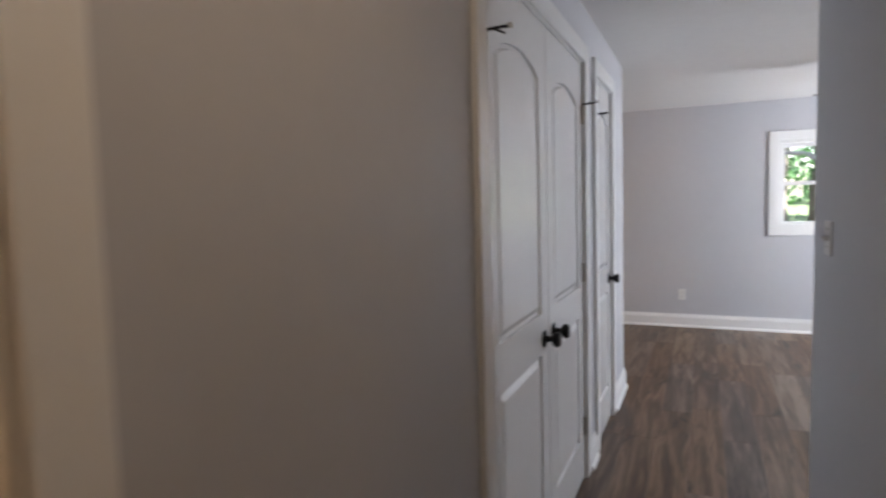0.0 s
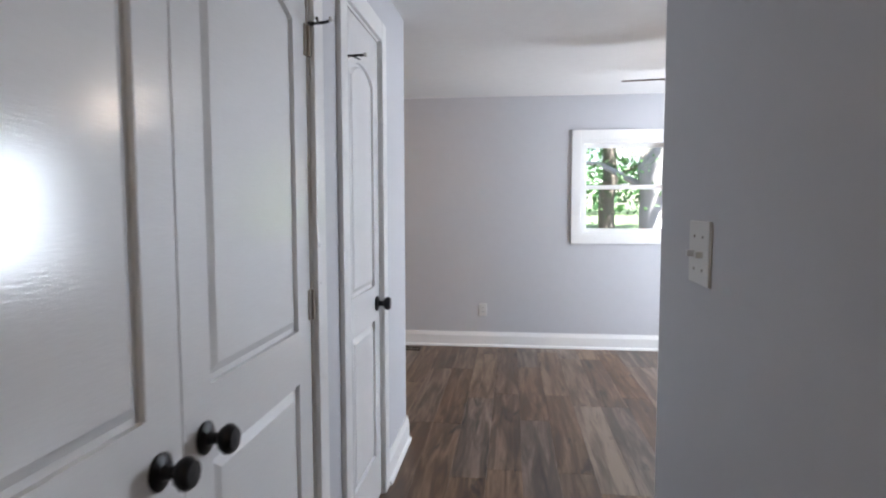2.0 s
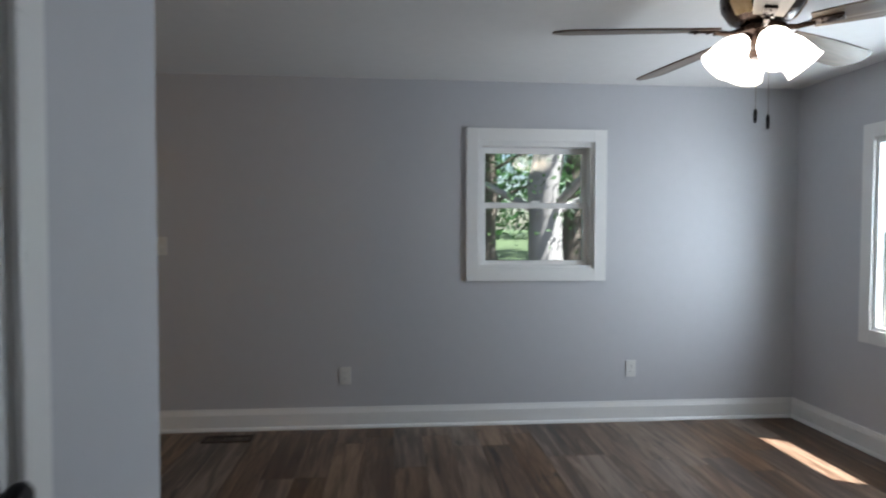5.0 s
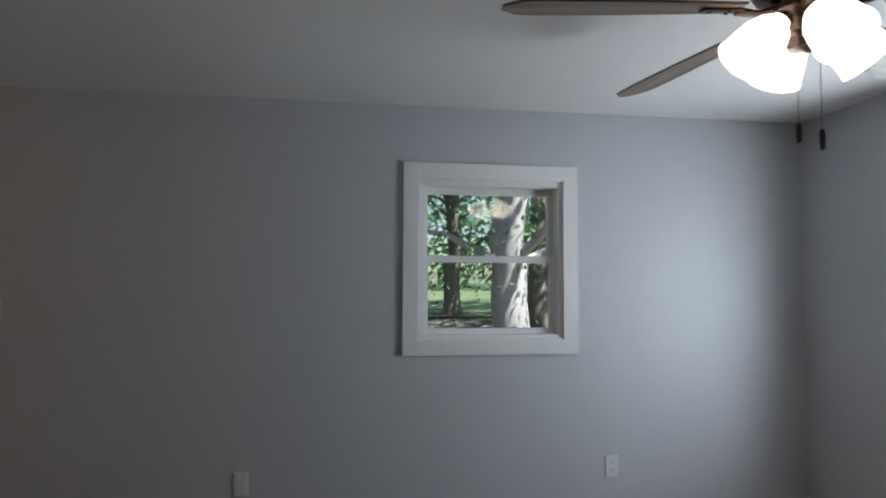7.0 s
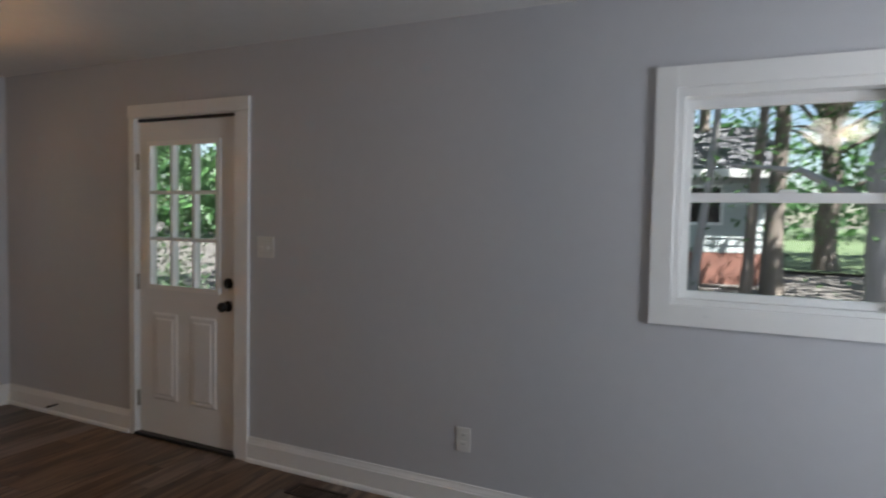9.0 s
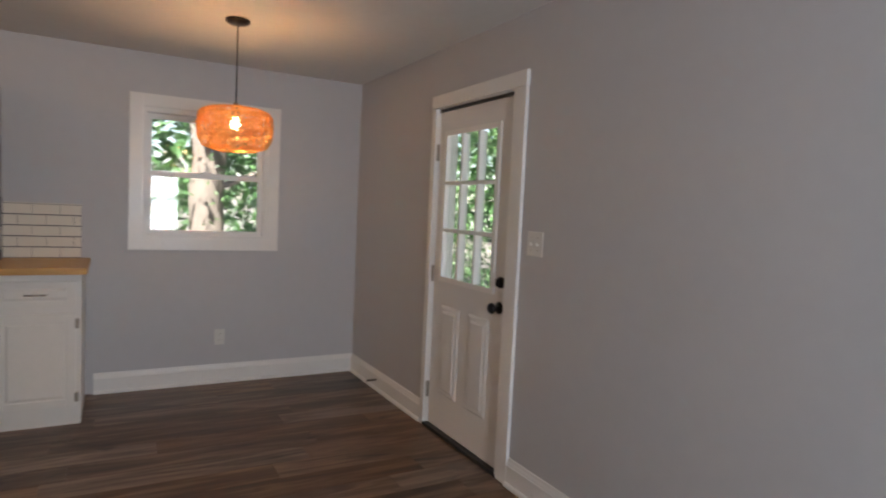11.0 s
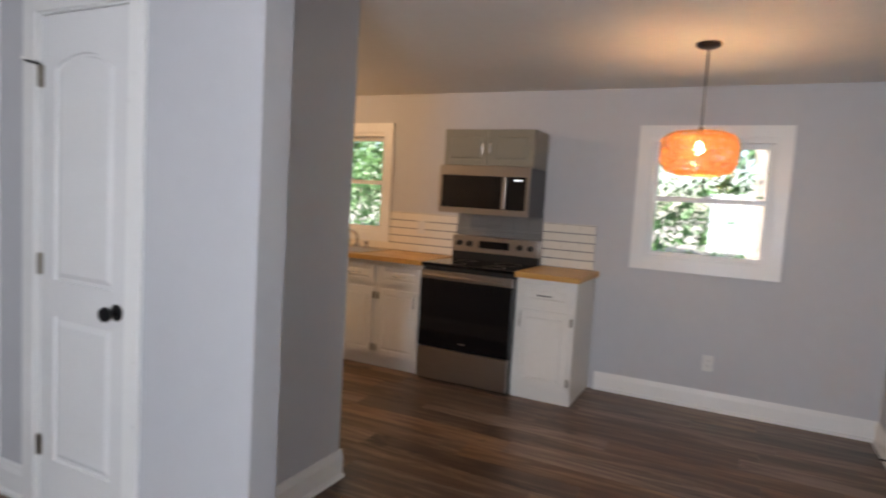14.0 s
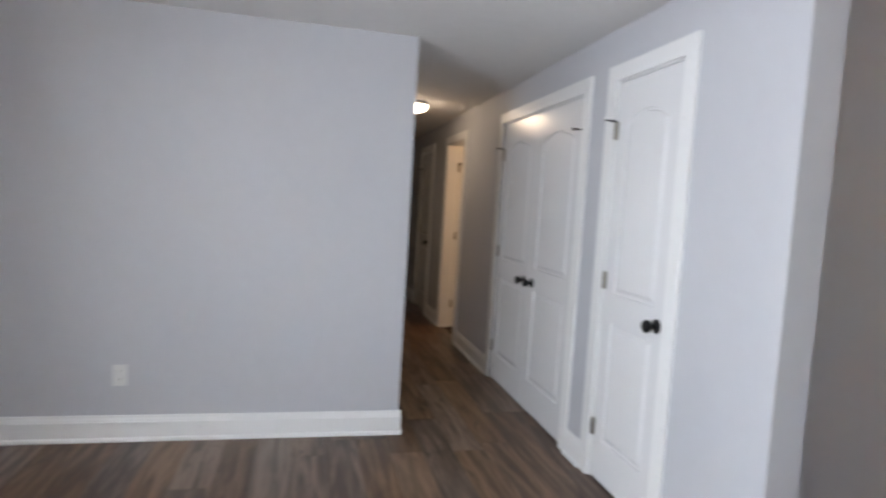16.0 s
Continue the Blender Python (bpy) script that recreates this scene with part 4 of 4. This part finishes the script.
def pattern_tiles():
    """Printed cement tiles: dark rings and diamonds on grey."""
    m = bpy.data.materials.new("pattern_tile")
    m.use_nodes = True
    n, l = m.node_tree.nodes, m.node_tree.links
    b = n["Principled BSDF"]
    tc = n.new("ShaderNodeTexCoord")
    sub = n.new("ShaderNodeVectorMath")
    sub.operation = "SUBTRACT"
    sub.inputs[1].default_value = (0, 0.063, 0.063)
    l.new(tc.outputs["Object"], sub.inputs[0])
    fl = n.new("ShaderNodeVectorMath")
    fl.operation = "MULTIPLY"
    fl.inputs[1].default_value = (0, 1, 1)
    l.new(sub.outputs[0], fl.inputs[0])
    ln = n.new("ShaderNodeVectorMath")
    ln.operation = "LENGTH"
    l.new(fl.outputs[0], ln.inputs[0])
    sc = n.new("ShaderNodeMath")
    sc.operation = "MULTIPLY"
    sc.inputs[1].default_value = 330
    l.new(ln.outputs["Value"], sc.inputs[0])
    sn = n.new("ShaderNodeMath")
    sn.operation = "SINE"
    l.new(sc.outputs[0], sn.inputs[0])
    ns = n.new("ShaderNodeTexVoronoi")
    ns.inputs["Scale"].default_value = 42
    l.new(tc.outputs["Object"], ns.inputs[0])
    ad = n.new("ShaderNodeMath")
    l.new(sn.outputs[0], ad.inputs[0])
    l.new(ns.outputs[0], ad.inputs[1])
    cr = n.new("ShaderNodeValToRGB")
    cr.color_ramp.elements[0].position, cr.color_ramp.elements[0].color = 0.25, (0.06, 0.062, 0.07, 1)
    cr.color_ramp.elements[1].position, cr.color_ramp.elements[1].color = 0.60, (0.30, 0.295, 0.29, 1)
    l.new(ad.outputs[0], cr.inputs[0])
    l.new(cr.outputs[0], b.inputs["Base Color"])
    b.inputs["Roughness"].default_value = 0.3
    top = thing("patterned_backsplash", pose(KX, 0, 0), "grey and black patterned cement tiles behind the range", "backsplash", kind="structure")
    part("grout", B(0.0005, 0.004, -3.094, -2.338, 0.926, 1.309), GROUT, top)
    me = bpy.data.meshes.new("tile")
    bm = B(0, 0.007, 0.0006, 0.1254, 0.0006, 0.1264, bevel=0.001)
    bm.to_mesh(me)
    bm.free()
    me.materials.append(m)
    for r in range(3):
        for c in range(6):
            piece("tile", me, top, (0.0025, -3.094 + c * 0.126, 0.928 + r * 0.127))


pattern_tiles()


def sink():
    top = thing("kitchen_sink", pose(KX + 0.34, -4.08, 0.926), "stainless steel drop-in kitchen sink", "sink")
    rim = box(box(box(B(-0.22, 0.22, -0.38, -0.35, 0.0, 0.008), -0.22, 0.22, 0.35, 0.38, 0.0, 0.008), -0.22, -0.17, -0.35, 0.35, 0, 0.008), 0.19, 0.22, -0.35, 0.35, 0, 0.008)
    part("rim", rim, CHROME, top)
    part("basin", B(-0.17, 0.19, -0.35, 0.35, 0.0, 0.003), STEEL, top)
    f = thing("faucet", pose(KX + 0.14, -4.04, 0.934), "chrome low-arc kitchen faucet", "faucet")
    bm = bmesh.new()
    tube(bm, ((0, 0, 0), (0, 0, 0.09), (0.03, 0, 0.13), (0.12, 0, 0.15), (0.19, 0, 0.13), (0.20, 0, 0.11)), 0.011, 10)
    part("spout", bm, CHROME, f, smooth=True)
    part("base", lathe(bmesh.new(), ((0.001, 0.0), (0.028, 0.0), (0.026, 0.02), (0.015, 0.03), (0.001, 0.03)), 20), CHROME, f, smooth=True)
    for y in (-0.1, 0.1):
        part("tap", lathe(bmesh.new(), ((0.001, 0.0), (0.02, 0.0), (0.014, 0.03), (0.022, 0.045), (0.018, 0.06), (0.001, 0.062)), 16, Matrix.Translation((0, y, 0))), CHROME, f, smooth=True)
    sw = thing("wall_outlet", pose(KX + 0.011, -3.45, 1.15, 0, 0, 90), "white outlet plate on the tiled backsplash", "outlet", "wall outlets")
    part("plate", B(-0.036, 0.036, -0.006, 0, -0.058, 0.058, bevel=0.003), PLATE, sw)
    for z in (-0.02, 0.02):
        part("socket", B(-0.016, 0.016, -0.0085, -0.006, z - 0.013, z + 0.013, bevel=0.001), PLATE, sw)


sink()


# ---- outdoors ----
GZ = -0.55


def yard(y):
    """Height of the ground, which rises gently away from the house."""
    return GZ + 0.032 * max(0.0, min(y, 60.0) - 6.0)


def outdoors():
    g = bmesh.new()
    n = 40
    rnd = random.Random(2)
    grid = [[] for _ in range(n + 1)]
    size = [-400, -200, -100] + [-60 + 120 * i / (n - 6) for i in range(n - 5)] + [100, 200, 400]
    for i, x in enumerate(size):
        for j, y in enumerate(size):
            z = yard(y) + (0.12 * noise.noise((x * 0.12, y * 0.12, 3.1)) if max(abs(x), abs(y)) < 61 else 0)
            if -8 < x < 8 and -14 < y < 5:
                z = GZ
            grid[i].append(g.verts.new((x, y, z)))
    for i in range(len(size) - 1):
        for j in range(len(size) - 1):
            g.faces.new((grid[i][j], grid[i + 1][j], grid[i + 1][j + 1], grid[i][j + 1]))
    struct("ground", g, GROUND, "brown leaf litter and bare earth under trees", "ground")
    struct("foundation", B(XW - 0.12, XE + 0.12, YEND - 0.1, 0.12, GZ - 0.1, -0.12), BRICK, "brick foundation under the house", "foundation")
    for k, (x0, x1, y0, y1) in enumerate(((2.5, 40, 19, 60),)):
        lb = bmesh.new()
        for i in range(24):
            for j in range(4):
                xa, xb = x0 + (x1 - x0) * i / 24, x0 + (x1 - x0) * (i + 1) / 24
                ya, yb = y0 + (y1 - y0) * j / 4, y0 + (y1 - y0) * (j + 1) / 4
                lb.faces.new([lb.verts.new((x, y, yard(y) + 0.13)) for x, y in ((xa, ya), (xb, ya), (xb, yb), (xa, yb))])
        struct("lawn", lb, LAWN, "patch of green lawn among the trees", "lawn")


outdoors()


def leaves(bm, rnd, c, r, count, size):
    """Scatter bent leaf sprays in an uneven clump."""
    for _ in range(count):
        d = Vector((rnd.gauss(0, 1), rnd.gauss(0, 1), rnd.gauss(0, 0.7)))
        p = c + d * r * 0.55
        q = Euler((rnd.uniform(-1.2, 1.2), rnd.uniform(-1.2, 1.2), rnd.uniform(0, 6.28))).to_matrix()
        s = size * rnd.uniform(0.6, 1.4)
        v = [bm.verts.new(p + q @ Vector(o) * s) for o in ((-1, 0, 0), (-0.2, -0.45, 0.12), (1, 0, 0.05), (-0.2, 0.45, 0.12))]
        bm.faces.new((v[0], v[1], v[2]))
        bm.faces.new((v[0], v[2], v[3]))


def tree(x, y, r, h, seed, bark, lean=0.0, fork=None, leaf=None, crown=0.5, count=800, lean_y=0.0):
    rnd = random.Random(seed)
    top = thing("tree", pose(x, y, yard(y)), "tall %s tree with green leafy crown" % ("pale-barked" if bark is BARKL else "dark-barked"), "tree", "yard trees")
    bm = bmesh.new()
    hi = fork or h
    pts, rad = [(0, 0, -0.15)], [r * 1.5]
    for i in range(1, 9):
        u = i / 8
        pts.append((lean * u * hi + rnd.uniform(-0.3, 0.3) * r, lean_y * u * hi + rnd.uniform(-0.3, 0.3) * r, u * hi))
        rad.append(r * (1.15 - (0.25 if fork else 0.8) * u if i > 1 else 1.12))
    tube(bm, pts, rad, 14)
    tip = Vector(pts[-1])
    limbs = []
    if fork:
        for k in range(3):
            a = rnd.uniform(0, 0.8) + k * 2.1
            e = tip + Vector((math.cos(a) * h * 0.22, math.sin(a) * h * 0.22, h - hi))
            mid = tip + (e - tip) * 0.35 + Vector((math.cos(a), math.sin(a), 0)) * h * 0.05
            tube(bm, (tip - Vector((0, 0, r)), mid, e), (r * 0.72, r * 0.55, r * 0.15), 10)
            limbs += [mid, e, (mid + e) / 2]
    for k in range(6):
        u = rnd.uniform(0.5, 1.0)
        s = Vector(pts[int(u * 8)])
        a = rnd.uniform(0, 6.28)
        ln = h * rnd.uniform(0.12, 0.28)
        e = s + Vector((math.cos(a) * ln, math.sin(a) * ln, ln * rnd.uniform(0.2, 0.8)))
        tube(bm, (s, (s + e) / 2 + Vector((0, 0, 0.1 * ln)), e), (r * 0.28, r * 0.18, r * 0.05), 7)
        limbs += [(s + e) / 2, e]
    part("trunk", bm, bark, top, smooth=True)
    cb = bmesh.new()
    each = count // len(limbs)
    for p in limbs:
        leaves(cb, rnd, p + Vector((0, 0, 0.3)), h * 0.16 * crown * 2, each * 5, 0.05)
    part("crown", cb, leaf or LEAF, top)


tree(3.35, 6.5, 0.29, 11, 1, BARKL, 0.0, 4.2, count=1200)
tree(1.75, 8.6, 0.085, 10, 2, BARK, 0.06)
tree(2.6, 14, 0.2, 11, 3, BARK, 0.02)
tree(-0.1, 8.4, 0.085, 9, 4, BARK, 0.03)
tree(0.9, 9.2, 0.075, 9, 5, BARKL, 0.10)
tree(-1.2, 7.2, 0.07, 9, 6, BARK, -0.02)
tree(6.5, 15, 0.3, 12, 7, BARK)
tree(4.6, 20, 0.3, 12, 8, BARK, fork=5)
tree(-3.6, 14, 0.15, 11, 9, BARK)
tree(0.8, 19, 0.2, 12, 10, BARK)
tree(-7.6, -0.6, 0.22, 9, 11, BARK, 0.02, 4.0)
tree(-9.5, 0.8, 0.2, 9, 12, BARK)
tree(-8.5, -5.2, 0.22, 9, 13, BARK)
tree(-12, -3.2, 0.25, 10, 14, BARK)
tree(-5.8, 5.2, 0.16, 8, 15, BARK)
tree(14.5, -9, 0.3, 11, 16, BARK)
tree(13, 5, 0.3, 11, 17, BARK)


def woods(name, label, regions, seed, material):
    rnd = random.Random(seed)
    bm = bmesh.new()
    for x0, x1, y0, y1, z0, z1, clumps, r, count, size in regions:
        for _ in range(clumps):
            leaves(bm, rnd, Vector((rnd.uniform(x0, x1), rnd.uniform(y0, y1), rnd.uniform(z0, z1))), r, count, size)
    ob = part(name, bm, material)
    tagged(ob, label, "foliage", kind="stuff")


woods("shrub_foliage", "dense green shrubs and low branches by the house", [
    (-9.5, -6.5, 2.5, 6.5, -0.4, 4.0, 50, 0.8, 220, 0.05),
    (-6.5, -2.6, 8.0, 11.0, -0.4, 4.0, 60, 0.8, 220, 0.05),
    (-11, -8, -8, -3.6, -0.4, 4.0, 50, 0.9, 220, 0.05),
    (-7.6, -5.6, -6.6, -3.3, -0.3, 4.2, 55, 0.7, 220, 0.05),
    (-10.5, -7.2, -3.0, 2.5, 0.9, 5.0, 60, 0.8, 180, 0.05)], 31, LEAF)
# Leaf layer added above view to shade the ground and dim the west windows.
woods("shade_canopy", "high leaf layer added above view to shade the yard and windows", [
    (-9, 14, 5, 26, 7.5, 11, 330, 1.5, 70, 0.22),
    (-17, -5.5, -10, 6, 6.8, 10.5, 240, 1.4, 70, 0.2)], 33, LEAF)
woods("far_woods", "distant green woodland behind the yard", [
    (-40, 45, 38, 48, 0.9, 8, 170, 2.4, 90, 0.32),
    (-32, -24, -30, 34, -0.5, 9, 150, 2.2, 60, 0.45),
    (28, 38, -30, 34, -0.5, 10, 130, 2.4, 60, 0.5)], 32, LEAFD)


def neighbour_house():
    top = thing("house", pose(-2.4, 15.0, yard(15.0) - 0.1, 0, 0, 6), "grey-sided single-storey house on a brick base", "house")
    part("brick_base", B(-6, 5, 0, 8, -0.1, 1.0), BRICK, top, "red-brown brick base")
    part("wall", B(-6, 5, 0.03, 7.97, 1.0, 3.2), SIDING, top)
    me = bpy.data.meshes.new("siding_board")
    bm = bmesh.new()
    prof = ((0.0, 0.0), (-0.03, 0.0), (-0.008, 0.19), (0.0, 0.19))
    a = [bm.verts.new((-6, y, z)) for y, z in prof]
    b = [bm.verts.new((5, y, z)) for y, z in prof]
    for i in range(4):
        bm.faces.new((a[i], a[(i + 1) % 4], b[(i + 1) % 4], b[i]))
    bm.faces.new(a)
    bm.faces.new(b[::-1])
    bm.to_mesh(me)
    bm.free()
    me.materials.append(SIDING)
    for i in range(11):
        piece("siding_board", me, top, (0, 0.03, 1.02 + i * 0.195))
    for x in (-3.5, 0.5, 3.4):
        wnd = part("window", B(x - 0.5, x + 0.5, -0.05, 0.02, 1.75, 2.85), TRIM, top)
        part("pane", B(x - 0.42, x + 0.42, -0.06, -0.052, 1.83, 2.77), BLACKGLASS, wnd)
    rf = bmesh.new()
    v = [rf.verts.new(p) for p in ((-6.4, -0.5, 3.2), (5.4, -0.5, 3.2), (5.4, 8.5, 3.2), (-6.4, 8.5, 3.2), (-6.4, 4, 5.0), (5.4, 4, 5.0))]
    for q in ((0, 1, 5, 4), (2, 3, 4, 5), (0, 4, 3), (1, 2, 5), (0, 3, 2, 1)):
        rf.faces.new([v[i] for i in q])
    part("roof", rf, SHINGLE, top)
    part("fascia", B(-6.4, 5.4, -0.54, -0.5, 3.02, 3.24), TRIM, top)


neighbour_house()


# ---- floor planks ----
def planks():
    w, ln = 0.178, 1.22
    me = {}

    def mesh_for(a, b):
        key = (round(a, 3), round(b, 3))
        if key not in me:
            m = bpy.data.meshes.new("plank")
            bm = B(0.0002, a - 0.0002, 0.0002, b - 0.0002, -0.0128, 0.0, bevel=0.0)
            up = [e for e in bm.edges if all(v.co.z > -0.001 for v in e.verts)]
            bmesh.ops.bevel(bm, geom=up, offset=0.0007, segments=1, affect="EDGES")
            bm.to_mesh(m)
            bm.free()
            m.materials.append(PLANK)
            me[key] = m
        return me[key]

    rnd = random.Random(11)
    x = XW - 0.05
    while x < XE:
        y = -rnd.uniform(0.15, ln)
        first = True
        lowest = YEND if -0.15 < x < 0.85 else (-5.62 if x < 0 else YS - 0.06)
        if first:
            piece("plank", mesh_for(w, -round(y, 1)), floor, (x, round(y, 1), 0))
            y = round(y, 1)
        while y > lowest + 0.02:
            cut = ln if y - ln >= lowest else round(y - lowest, 2)
            piece("plank", mesh_for(w, cut), floor, (x, y - cut, 0))
            y -= cut
        x += w
    struct("bath_floor", B(-2.2, -0.2, -7.72, -5.7, -0.0125, -0.001), TRIM, "pale bathroom floor", "floor")


planks()
